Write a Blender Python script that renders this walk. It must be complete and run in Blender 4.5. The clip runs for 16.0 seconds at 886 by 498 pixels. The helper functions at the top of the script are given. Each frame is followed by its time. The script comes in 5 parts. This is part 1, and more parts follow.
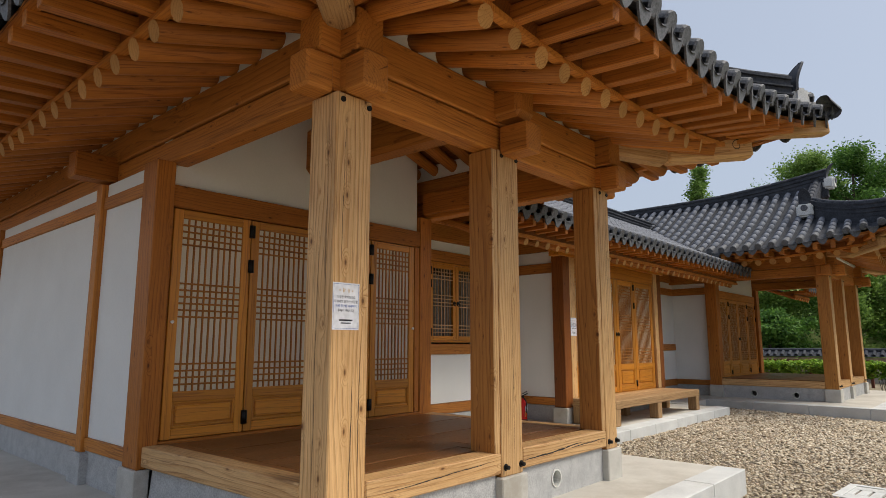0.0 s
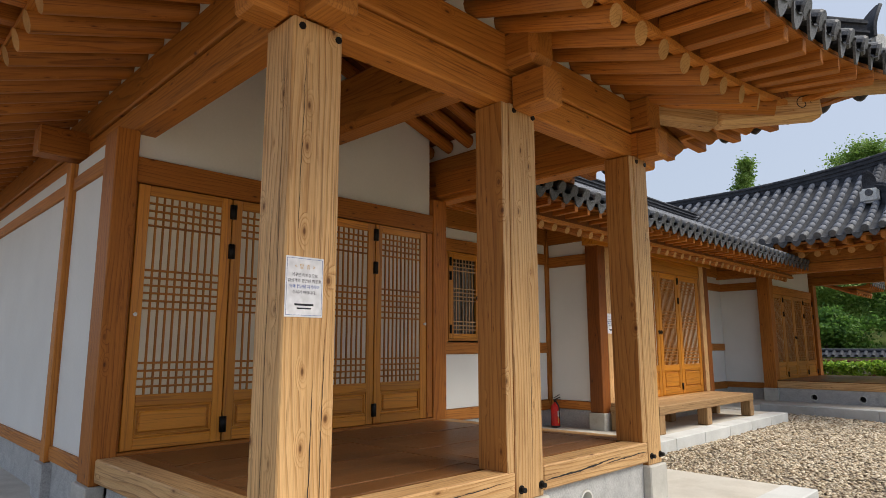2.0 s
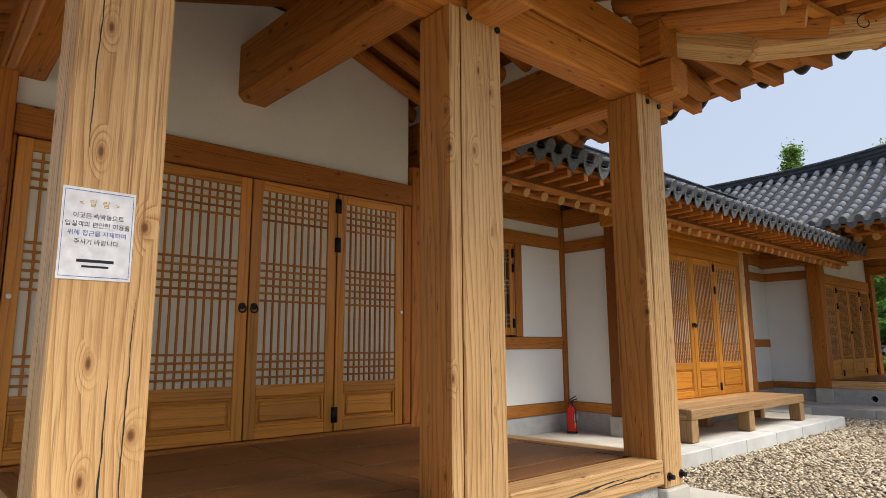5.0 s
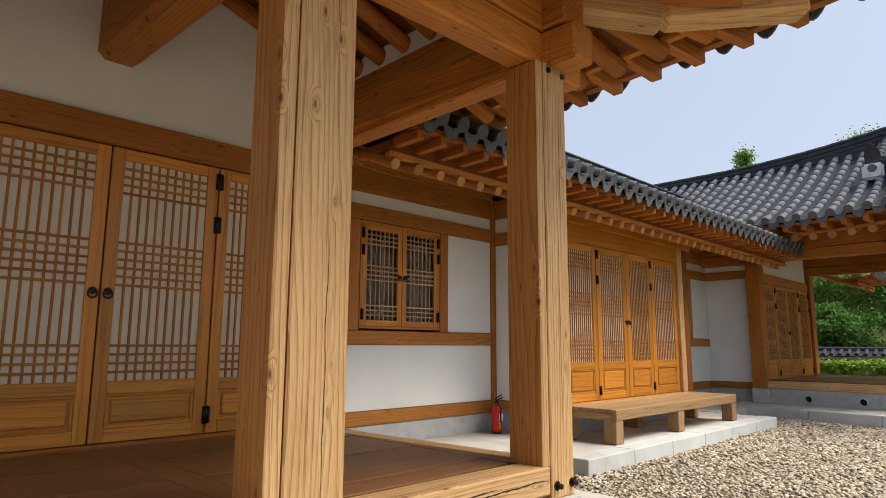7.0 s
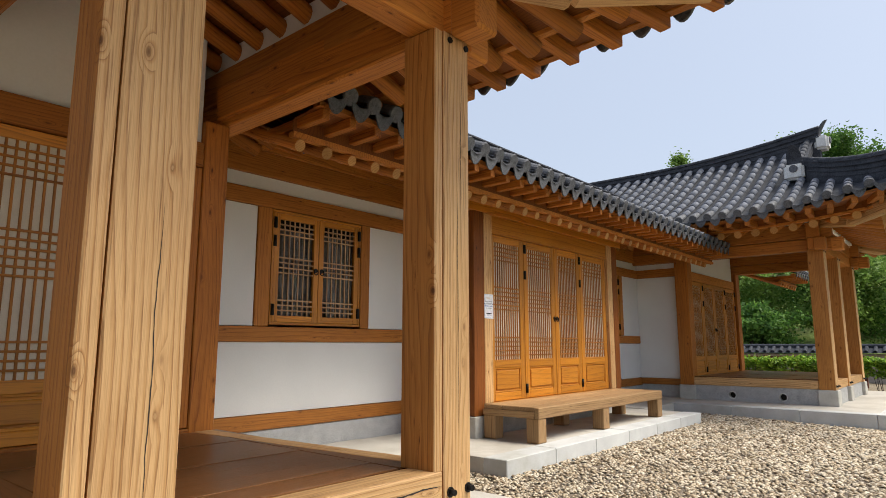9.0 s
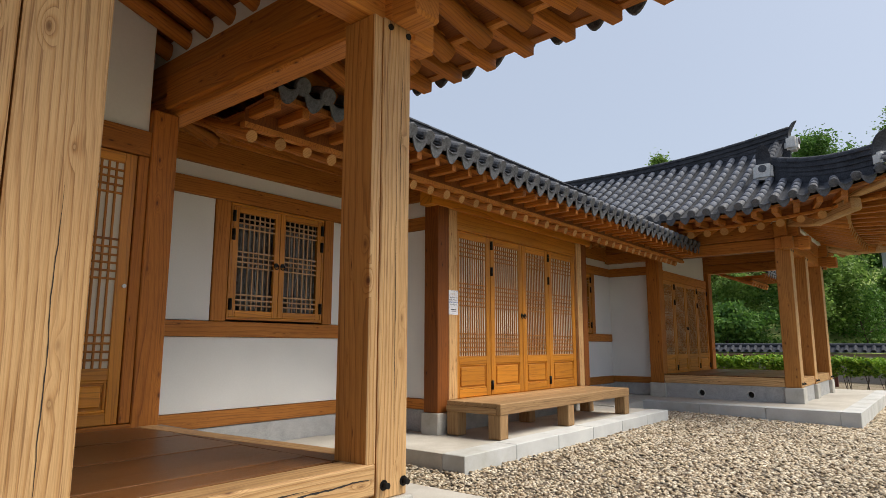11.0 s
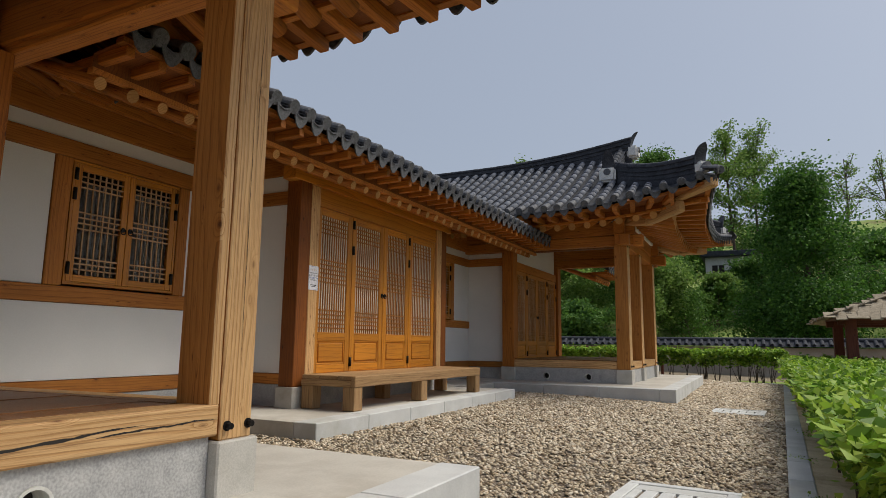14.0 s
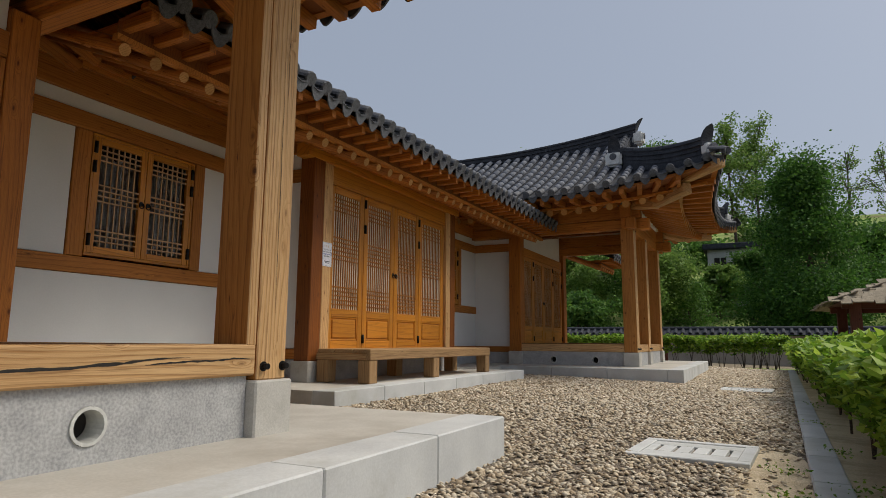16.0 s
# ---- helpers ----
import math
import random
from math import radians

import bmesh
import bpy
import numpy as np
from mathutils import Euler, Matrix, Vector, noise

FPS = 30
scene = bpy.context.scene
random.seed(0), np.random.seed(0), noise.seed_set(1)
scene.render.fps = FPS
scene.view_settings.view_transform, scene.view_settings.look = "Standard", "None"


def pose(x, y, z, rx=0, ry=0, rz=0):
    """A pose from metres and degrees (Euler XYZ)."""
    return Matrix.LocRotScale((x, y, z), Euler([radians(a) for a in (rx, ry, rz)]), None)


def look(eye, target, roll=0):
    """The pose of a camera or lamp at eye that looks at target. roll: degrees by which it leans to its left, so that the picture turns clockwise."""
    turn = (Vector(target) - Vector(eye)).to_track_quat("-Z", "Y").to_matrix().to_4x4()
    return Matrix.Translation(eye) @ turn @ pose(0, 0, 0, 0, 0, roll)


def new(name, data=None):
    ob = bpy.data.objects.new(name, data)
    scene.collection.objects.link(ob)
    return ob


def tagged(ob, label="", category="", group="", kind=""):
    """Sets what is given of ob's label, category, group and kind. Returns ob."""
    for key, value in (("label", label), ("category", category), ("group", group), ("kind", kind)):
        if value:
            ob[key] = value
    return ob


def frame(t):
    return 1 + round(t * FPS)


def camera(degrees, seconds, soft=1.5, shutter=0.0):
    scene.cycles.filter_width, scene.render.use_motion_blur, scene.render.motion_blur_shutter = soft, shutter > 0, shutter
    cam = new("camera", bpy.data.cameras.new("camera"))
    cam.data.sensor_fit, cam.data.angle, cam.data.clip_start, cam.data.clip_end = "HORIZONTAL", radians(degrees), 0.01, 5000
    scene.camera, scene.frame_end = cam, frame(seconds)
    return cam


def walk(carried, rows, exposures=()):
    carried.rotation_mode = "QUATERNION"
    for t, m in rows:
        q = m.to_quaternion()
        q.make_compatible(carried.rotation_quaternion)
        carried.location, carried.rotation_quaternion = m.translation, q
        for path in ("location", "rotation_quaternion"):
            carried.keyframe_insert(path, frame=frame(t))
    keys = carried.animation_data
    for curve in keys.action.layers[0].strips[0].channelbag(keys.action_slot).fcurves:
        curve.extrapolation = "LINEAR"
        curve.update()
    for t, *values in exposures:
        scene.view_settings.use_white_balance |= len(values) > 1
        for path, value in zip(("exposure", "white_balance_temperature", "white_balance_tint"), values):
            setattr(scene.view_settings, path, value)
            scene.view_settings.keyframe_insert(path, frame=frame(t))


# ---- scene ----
cam = camera(71.3, 16.0, 0.85)
PATH = [
    (0, (3.251, -2.807, 1.564), (1.934, -1.334, 1.87), -0.0),
    (0.5, (3.135, -2.581, 1.541), (1.787, -1.135, 1.849), 0.1),
    (1, (3.0, -2.387, 1.525), (1.636, -0.957, 1.835), 0.1),
    (1.5, (2.904, -2.168, 1.505), (1.525, -0.753, 1.816), -0.1),
    (2, (2.819, -1.93, 1.51), (1.413, -0.542, 1.823), -0.1),
    (2.5, (2.717, -1.721, 1.491), (1.283, -0.363, 1.806), -0.0),
    (3, (2.603, -1.531, 1.502), (1.15, -0.194, 1.817), -0.1),
    (3.2, (2.573, -1.456, 1.496), (1.114, -0.125, 1.812), -0.1),
    (5.5, (2.377, -0.499, 1.427), (0.888, 0.799, 1.74), -0.3),
    (6, (2.417, -0.284, 1.421), (0.947, 1.037, 1.732), -0.3),
    (6.5, (2.444, -0.086, 1.42), (0.992, 1.255, 1.729), 0.0),
    (7, (2.404, 0.051, 1.404), (0.995, 1.437, 1.711), 0.3),
    (7.5, (2.316, 0.197, 1.404), (0.958, 1.633, 1.711), 0.3),
    (8, (2.296, 0.306, 1.394), (0.986, 1.786, 1.699), 0.0),
    (8.5, (2.33, 0.431, 1.382), (1.043, 1.931, 1.688), -0.0),
    (9, (2.397, 0.539, 1.369), (1.114, 2.042, 1.676), 0.0),
    (11.5, (2.616, 0.767, 1.296), (1.409, 2.332, 1.602), 0.2),
    (12, (2.678, 0.76, 1.266), (1.535, 2.373, 1.57), 0.2),
    (12.5, (2.704, 0.768, 1.234), (1.641, 2.435, 1.538), 0.3),
    (13, (2.726, 0.753, 1.168), (1.739, 2.465, 1.472), 0.4),
    (13.5, (2.739, 0.73, 1.108), (1.815, 2.477, 1.41), 0.5),
    (14, (2.731, 0.683, 1.034), (1.841, 2.448, 1.335), 0.7),
    (14.5, (2.697, 0.65, 0.965), (1.816, 2.42, 1.265), 0.6),
    (15, (2.663, 0.621, 0.886), (1.784, 2.393, 1.183), 0.5),
    (15.5, (2.633, 0.606, 0.804), (1.75, 2.376, 1.1), 0.4),
    (16, (2.602, 0.574, 0.721), (1.711, 2.34, 1.016), 0.4),
]
walk(cam, [(t, look(eye, target, roll)) for t, eye, target, roll in PATH],
     exposures=[(0, 0.44), (3, 0.70), (5.5, 0.76), (9, 0.80), (11.5, 0.55), (12.5, 0.45), (14, 0.10), (16, -0.02)])

# ---- world and sun ----
world = bpy.data.worlds.new("sky")
scene.world = world
world.use_nodes = True
wn = world.node_tree
sky = wn.nodes.new("ShaderNodeTexSky")
sky.sky_type = "NISHITA"
sky.sun_disc = False
sky.sun_elevation = radians(53)
sky.sun_rotation = radians(56)
sky.air_density, sky.dust_density, sky.ozone_density = 1.0, 4.0, 1.5
haze = wn.nodes.new("ShaderNodeMix")
haze.data_type = "RGBA"
haze.inputs[0].default_value = 0.55
haze.inputs[7].default_value = (5.6, 6.25, 7.4, 1)
wn.links.new(sky.outputs[0], haze.inputs[6])
wn.links.new(haze.outputs[2], wn.nodes["Background"].inputs[0])
wn.nodes["Background"].inputs[1].default_value = 0.086
sun = new("sun", bpy.data.lights.new("sun", "SUN"))
sun.data.energy, sun.data.angle, sun.data.color = 2.9, radians(34), (1.0, 0.93, 0.81)
sun.matrix_basis = look((0, 0, 0), (-math.sin(radians(56)) * 0.60, -math.cos(radians(56)) * 0.60, -0.80))


# ---- materials ----
def material(name, rough=0.6, metal=0.0, spec=0.4):
    m = bpy.data.materials.new(name)
    m.use_nodes = True
    b = m.node_tree.nodes["Principled BSDF"]
    b.inputs["Roughness"].default_value = rough
    b.inputs["Metallic"].default_value = metal
    b.inputs["Specular IOR Level"].default_value = spec
    return m, m.node_tree, b


def node(nt, kind, **inputs):
    n = nt.nodes.new(kind)
    for k, v in inputs.items():
        n.inputs[k.replace("_", " ")].default_value = v
    return n


def ramp(nt, src, stops):
    r = nt.nodes.new("ShaderNodeValToRGB")
    while len(r.color_ramp.elements) < len(stops):
        r.color_ramp.elements.new(0.5)
    for e, (p, c) in zip(r.color_ramp.elements, stops):
        e.position, e.color = p, (*c, 1)
    nt.links.new(src, r.inputs[0])
    return r.outputs[0]


def mix(nt, fac, a, b, mode="MIX"):
    n = nt.nodes.new("ShaderNodeMix")
    n.data_type, n.blend_type = "RGBA", mode
    for sock, v in ((n.inputs[0], fac), (n.inputs[6], a), (n.inputs[7], b)):
        if isinstance(v, (int, float)):
            sock.default_value = v
        elif isinstance(v, tuple):
            sock.default_value = (*v, 1)
        else:
            nt.links.new(v, sock)
    return n.outputs[2]


def bump(nt, b, height, strength=0.3, dist=0.01):
    n = node(nt, "ShaderNodeBump", Strength=strength, Distance=dist)
    nt.links.new(height, n.inputs["Height"])
    nt.links.new(n.outputs[0], b.inputs["Normal"])


def coords(nt, scale=(1, 1, 1), shift=True):
    """Object coordinates, moved by the object's own random number."""
    tc = nt.nodes.new("ShaderNodeTexCoord")
    out = tc.outputs["Object"]
    if shift:
        oi = nt.nodes.new("ShaderNodeObjectInfo")
        mul = nt.nodes.new("ShaderNodeVectorMath")
        mul.operation = "SCALE"
        mul.inputs[0].default_value = (17.0, 0.31, 0.27)
        nt.links.new(oi.outputs["Random"], mul.inputs["Scale"])
        add = nt.nodes.new("ShaderNodeVectorMath")
        nt.links.new(out, add.inputs[0])
        nt.links.new(mul.outputs[0], add.inputs[1])
        out = add.outputs[0]
    mp = nt.nodes.new("ShaderNodeMapping")
    mp.inputs["Scale"].default_value = scale
    nt.links.new(out, mp.inputs["Vector"])
    return mp.outputs[0]


def tex(nt, vec, kind="ShaderNodeTexNoise", **inputs):
    n = node(nt, kind, **inputs)
    nt.links.new(vec, n.inputs["Vector"])
    return n


def wood_material(name, light, mid, dark, rough=0.55, rings=11.0, knots=True, grain=0.28, spec=0.3):
    """Sawn timber with its length along local x: growth rings that swerve round the knots, fibres, knots, checks."""
    m, nt, b = material(name, rough, 0, spec)
    v = coords(nt, (0.14, 1, 1))
    warp = tex(nt, v, Scale=2.2, Detail=2.0)
    vm = nt.nodes.new("ShaderNodeVectorMath")
    vm.operation = "MULTIPLY_ADD"
    nt.links.new(warp.outputs["Color"], vm.inputs[0])
    vm.inputs[1].default_value = (0.30, 0.30, 0.30)
    nt.links.new(v, vm.inputs[2])
    if knots:
        along = nt.nodes.new("ShaderNodeSeparateXYZ")
        nt.links.new(coords(nt), along.inputs[0])
        across = nt.nodes.new("ShaderNodeSeparateXYZ")
        nt.links.new(coords(nt, shift=False), across.inputs[0])
        turn = nt.nodes.new("ShaderNodeMath")
        turn.operation = "ARCTAN2"
        nt.links.new(across.outputs[2], turn.inputs[0])
        nt.links.new(across.outputs[1], turn.inputs[1])
        round_pith = nt.nodes.new("ShaderNodeCombineXYZ")
        nt.links.new(along.outputs[0], round_pith.inputs[0])
        nt.links.new(turn.outputs[0], round_pith.inputs[1])
        vmap = nt.nodes.new("ShaderNodeMapping")
        vmap.inputs["Scale"].default_value = (3.0, 1.15, 1.0)
        nt.links.new(round_pith.outputs[0], vmap.inputs["Vector"])
        vo = nt.nodes.new("ShaderNodeTexVoronoi")
        vo.voronoi_dimensions = "2D"
        vo.inputs["Scale"].default_value = 1.0
        nt.links.new(vmap.outputs[0], vo.inputs["Vector"])
        some = ramp(nt, vo.outputs["Color"], [(0.58, (0, 0, 0)), (0.72, (1, 1, 1))])
        swerve = ramp(nt, vo.outputs["Distance"], [(0.0, (0.10, 0.10, 0.10)), (0.12, (0.04, 0.04, 0.04)), (0.30, (0, 0, 0))])
        swerve = mix(nt, 1.0, swerve, some, "MULTIPLY")
        vk = nt.nodes.new("ShaderNodeVectorMath")
        nt.links.new(vm.outputs[0], vk.inputs[0])
        nt.links.new(swerve, vk.inputs[1])
        vm = vk
    w = nt.nodes.new("ShaderNodeTexWave")
    w.wave_type, w.rings_direction, w.wave_profile = "RINGS", "X", "SAW"
    w.inputs["Scale"].default_value = rings
    w.inputs["Distortion"].default_value = 2.2
    w.inputs["Detail"].default_value = 2.0
    w.inputs["Detail Scale"].default_value = 1.2
    nt.links.new(vm.outputs[0], w.inputs["Vector"])
    fib = tex(nt, coords(nt, (1.5, 60, 60)), Scale=4.0, Detail=4.0)
    check = tex(nt, coords(nt, (0.8, 34, 34)), Scale=1.6, Detail=3.0, Roughness=0.6)
    fade = tex(nt, coords(nt, (0.5, 4, 4)), Scale=2.4, Detail=2.0)
    patch = tex(nt, coords(nt, (0.7, 3, 3)), Scale=1.7, Detail=3.0)
    blend = tuple(0.65 * p + 0.35 * q for p, q in zip(light, mid))
    late = tuple(0.28 * p + 0.72 * q for p, q in zip(mid, dark))
    ringed = ramp(nt, w.outputs["Fac"], [(0.0, light), (0.50, light), (0.80, mid), (0.92, late), (0.97, late), (1.0, light)])
    col = mix(nt, ramp(nt, fade.outputs["Fac"], [(0.34, (0.3, 0.3, 0.3)), (0.56, (1, 1, 1))]), blend, ringed)
    col = mix(nt, ramp(nt, check.outputs["Fac"], [(0.59, (0, 0, 0)), (0.66, (0.85, 0.85, 0.85))]), col, dark)
    col = mix(nt, grain, col, ramp(nt, fib.outputs["Fac"], [(0.38, dark), (0.56, light)]))
    col = mix(nt, 0.3, col, ramp(nt, patch.outputs["Fac"], [(0.3, tuple(c * 0.62 for c in mid)), (0.7, light)]))
    if knots:
        halo = ramp(nt, vo.outputs["Distance"], [(0.05, (0.6, 0.6, 0.6)), (0.17, (0, 0, 0))])
        halo = mix(nt, 1.0, halo, some, "MULTIPLY")
        col = mix(nt, halo, col, tuple(0.5 * p + 0.5 * q for p, q in zip(mid, dark)))
        core = ramp(nt, vo.outputs["Distance"], [(0.03, (0.85, 0.85, 0.85)), (0.08, (0, 0, 0))])
        core = mix(nt, 1.0, core, some, "MULTIPLY")
        col = mix(nt, core, col, tuple(c * 0.7 for c in dark))
    oi = nt.nodes.new("ShaderNodeObjectInfo")
    hs = node(nt, "ShaderNodeHueSaturation")
    mr = node(nt, "ShaderNodeMapRange", To_Min=0.80, To_Max=1.14)
    nt.links.new(oi.outputs["Random"], mr.inputs["Value"])
    nt.links.new(mr.outputs[0], hs.inputs["Value"])
    nt.links.new(col, hs.inputs["Color"])
    nt.links.new(hs.outputs[0], b.inputs["Base Color"])
    bump(nt, b, fib.outputs["Fac"], 0.3, 0.004)
    return m


def mottled(name, a, c, rough=0.8, scale=6.0, fine=90.0, bumps=0.3, spec=0.3, blotch=None, dist=0.006, speck=0.35):
    """A mineral surface: fine grain over broad blotches."""
    m, nt, b = material(name, rough, 0, spec)
    v = coords(nt, (1, 1, 1))
    n1, n2 = tex(nt, v, Scale=scale, Detail=5.0), tex(nt, v, Scale=fine, Detail=2.0)
    col = ramp(nt, n1.outputs["Fac"], [(0.3, a), (0.7, c)])
    col = mix(nt, speck, col, ramp(nt, n2.outputs["Fac"], [(0.35, tuple(k * 0.6 for k in a)), (0.65, tuple(min(1, k * 1.2) for k in c))]))
    if blotch:
        n3 = tex(nt, v, Scale=scale * 0.3, Detail=6.0, Roughness=0.7)
        col = mix(nt, ramp(nt, n3.outputs["Fac"], [(0.5, (0, 0, 0)), (0.68, (1, 1, 1))]), col, blotch)
    nt.links.new(col, b.inputs["Base Color"])
    bump(nt, b, n2.outputs["Fac"], bumps, dist)
    return m


def island(name, stops, rough=0.6, spec=0.3, trans=0.0, scale=3.0):
    """A colour of its own for each loose piece of a joined mesh."""
    m, nt, b = material(name, rough, 0, spec)
    g = nt.nodes.new("ShaderNodeNewGeometry")
    col = ramp(nt, g.outputs["Random Per Island"], stops)
    n = tex(nt, coords(nt, shift=False), Scale=scale, Detail=3.0)
    col = mix(nt, 0.5, col, mix(nt, 1.0, col, ramp(nt, n.outputs["Fac"], [(0.3, (0.55, 0.55, 0.55)), (0.7, (1, 1, 1))]), "MULTIPLY"))
    nt.links.new(col, b.inputs["Base Color"])
    if trans:
        t = nt.nodes.new("ShaderNodeBsdfTranslucent")
        nt.links.new(col, t.inputs[0])
        mx = node(nt, "ShaderNodeMixShader", Fac=trans)
        nt.links.new(b.outputs[0], mx.inputs[1])
        nt.links.new(t.outputs[0], mx.inputs[2])
        nt.links.new(mx.outputs[0], nt.nodes["Material Output"].inputs[0])
    return m


def plain(name, col, rough=0.5, metal=0.0, spec=0.4):
    m, nt, b = material(name, rough, metal, spec)
    n = tex(nt, coords(nt), Scale=25.0, Detail=3.0)
    nt.links.new(ramp(nt, n.outputs["Fac"], [(0.3, tuple(k * 0.85 for k in col)), (0.7, tuple(min(1, k * 1.1) for k in col))]), b.inputs["Base Color"])
    return m


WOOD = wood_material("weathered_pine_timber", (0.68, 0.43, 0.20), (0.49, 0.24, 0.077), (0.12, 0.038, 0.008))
# Sheltered pine, unbleached; the shade on the posts' sides is in the colour.
WOOD_INNER = wood_material("unbleached_shaded_pine", (0.50, 0.218, 0.049), (0.36, 0.130, 0.023), (0.11, 0.030, 0.005))
SLAT = wood_material("pale_lattice_pine", (0.54, 0.34, 0.19), (0.44, 0.26, 0.13), (0.28, 0.15, 0.06), 0.5, 5.0, False, 0.15)
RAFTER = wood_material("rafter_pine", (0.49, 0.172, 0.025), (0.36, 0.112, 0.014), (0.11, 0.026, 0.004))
BEAM = wood_material("beam_pine", (0.56, 0.215, 0.038), (0.42, 0.142, 0.021), (0.13, 0.035, 0.006))
ENDGRAIN = wood_material("cut_end_grain", (0.56, 0.30, 0.105), (0.46, 0.225, 0.065), (0.28, 0.12, 0.03), 0.7, 12.0, False, 0.15)
# Pine again, with the shade under eaves and in recesses put in its colour.
WOOD_SHADED = wood_material("shaded_pine", (0.25, 0.076, 0.011), (0.17, 0.048, 0.007), (0.06, 0.016, 0.003))
DOOR = wood_material("varnished_pine", (0.64, 0.255, 0.024), (0.53, 0.192, 0.016), (0.24, 0.072, 0.007), 0.4, 5.0, False, 0.22, 0.45)
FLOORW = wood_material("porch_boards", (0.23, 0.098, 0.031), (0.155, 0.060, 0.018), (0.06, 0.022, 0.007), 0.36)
BENCHW = wood_material("weathered_pine", (0.43, 0.265, 0.125), (0.30, 0.17, 0.07), (0.13, 0.064, 0.024), 0.7)
SLAT_DARK = wood_material("brown_lattice_pine", (0.43, 0.165, 0.021), (0.35, 0.125, 0.014), (0.18, 0.056, 0.006), 0.5, 5.0, False, 0.15)
PLASTER = mottled("lime_plaster", (0.74, 0.735, 0.71), (0.80, 0.795, 0.77), 0.9, 1.3, 60.0, 0.06, 0.2, None, 0.002, 0.04)
GRANITE = mottled("granite", (0.34, 0.34, 0.34), (0.50, 0.50, 0.49), 0.8, 8.0, 75.0, 0.2)
GRANITE_CUT = mottled("cut_granite", (0.44, 0.425, 0.385), (0.57, 0.55, 0.505), 0.85, 5.0, 120.0, 0.2, 0.3, (0.36, 0.33, 0.28), 0.004, 0.18)
CONCRETE = mottled("concrete_slab", (0.46, 0.435, 0.385), (0.58, 0.555, 0.50), 0.85, 2.2, 70.0, 0.12, 0.3, (0.40, 0.37, 0.32), 0.004, 0.10)
KERB = mottled("kerb_stone", (0.48, 0.49, 0.49), (0.60, 0.61, 0.60), 0.8, 3.0, 80.0, 0.15, 0.3, (0.42, 0.42, 0.39), 0.004, 0.10)
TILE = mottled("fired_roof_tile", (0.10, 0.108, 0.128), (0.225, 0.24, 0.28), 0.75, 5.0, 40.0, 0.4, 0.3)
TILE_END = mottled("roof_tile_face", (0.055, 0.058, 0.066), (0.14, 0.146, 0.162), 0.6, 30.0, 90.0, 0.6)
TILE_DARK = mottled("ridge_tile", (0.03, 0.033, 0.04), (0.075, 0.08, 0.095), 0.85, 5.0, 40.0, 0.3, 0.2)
MORTAR = mottled("white_mortar", (0.55, 0.55, 0.54), (0.75, 0.75, 0.73), 0.9, 9.0)
PAPER = mottled("door_paper", (0.63, 0.57, 0.45), (0.71, 0.65, 0.52), 0.9, 4.0, 120.0, 0.05, 0.2, None, 0.002, 0.1)
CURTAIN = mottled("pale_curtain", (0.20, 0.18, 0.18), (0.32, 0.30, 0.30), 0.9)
IRON = plain("black_iron", (0.015, 0.013, 0.012), 0.45, 0.6)
WHITE = plain("white_plastic", (0.75, 0.74, 0.70), 0.35)
SHEET = plain("white_paper", (0.80, 0.80, 0.84), 0.6)
INK = plain("black_ink", (0.02, 0.02, 0.03), 0.7)
INK_BLUE = plain("blue_ink", (0.05, 0.12, 0.40), 0.7)
INK_GOLD = plain("ochre_ink", (0.60, 0.36, 0.08), 0.7)
RED = plain("red_enamel", (0.60, 0.018, 0.014), 0.25)
BLACK = plain("black_rubber", (0.02, 0.02, 0.02), 0.7)
# Near-black for unlit depth behind openings, and for cracks and carving.
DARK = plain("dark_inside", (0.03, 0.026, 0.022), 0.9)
PVC = plain("grey_plastic_pipe", (0.62, 0.62, 0.58), 0.4)
SOIL = mottled("packed_soil", (0.20, 0.165, 0.115), (0.30, 0.25, 0.18), 0.95, 4.0, 60.0, 0.8, 0.1, (0.15, 0.13, 0.08), 0.02)
SAND = mottled("pale_sand", (0.62, 0.50, 0.33), (0.74, 0.62, 0.45), 0.95, 5.0, 70.0, 0.8, 0.1, (0.44, 0.34, 0.21), 0.02, 0.25)
GRAVEL_BED = mottled("gravel_bed", (0.16, 0.13, 0.10), (0.30, 0.25, 0.20), 0.95, 40.0, 120.0, 1.0, 0.1, None, 0.02)
PEBBLE = island("pebbles", [(0.0, (0.19, 0.14, 0.09)), (0.2, (0.42, 0.33, 0.22)), (0.5, (0.60, 0.50, 0.36)), (0.75, (0.52, 0.45, 0.35)), (1.0, (0.84, 0.74, 0.58))], 0.8)
LEAF = island("hedge_leaf", [(0.0, (0.07, 0.17, 0.016)), (0.5, (0.23, 0.42, 0.035)), (1.0, (0.44, 0.60, 0.08))], 0.5, 0.35, 0.4)
LEAF_FRESH = island("fresh_tree_leaf", [(0.0, (0.035, 0.105, 0.018)), (0.6, (0.08, 0.20, 0.03)), (1.0, (0.15, 0.31, 0.05))], 0.6, 0.3, 0.4)
LEAF_DARK = island("tree_leaf", [(0.0, (0.055, 0.14, 0.026)), (0.6, (0.115, 0.245, 0.045)), (1.0, (0.19, 0.35, 0.065))], 0.6, 0.3, 0.4)
LEAF_MID = island("light_tree_leaf", [(0.0, (0.11, 0.21, 0.045)), (0.6, (0.21, 0.35, 0.07)), (1.0, (0.32, 0.46, 0.12))], 0.6, 0.3, 0.45)
BARK = mottled("bark", (0.06, 0.045, 0.032), (0.13, 0.10, 0.075), 0.9, 12.0, 60.0, 0.8)
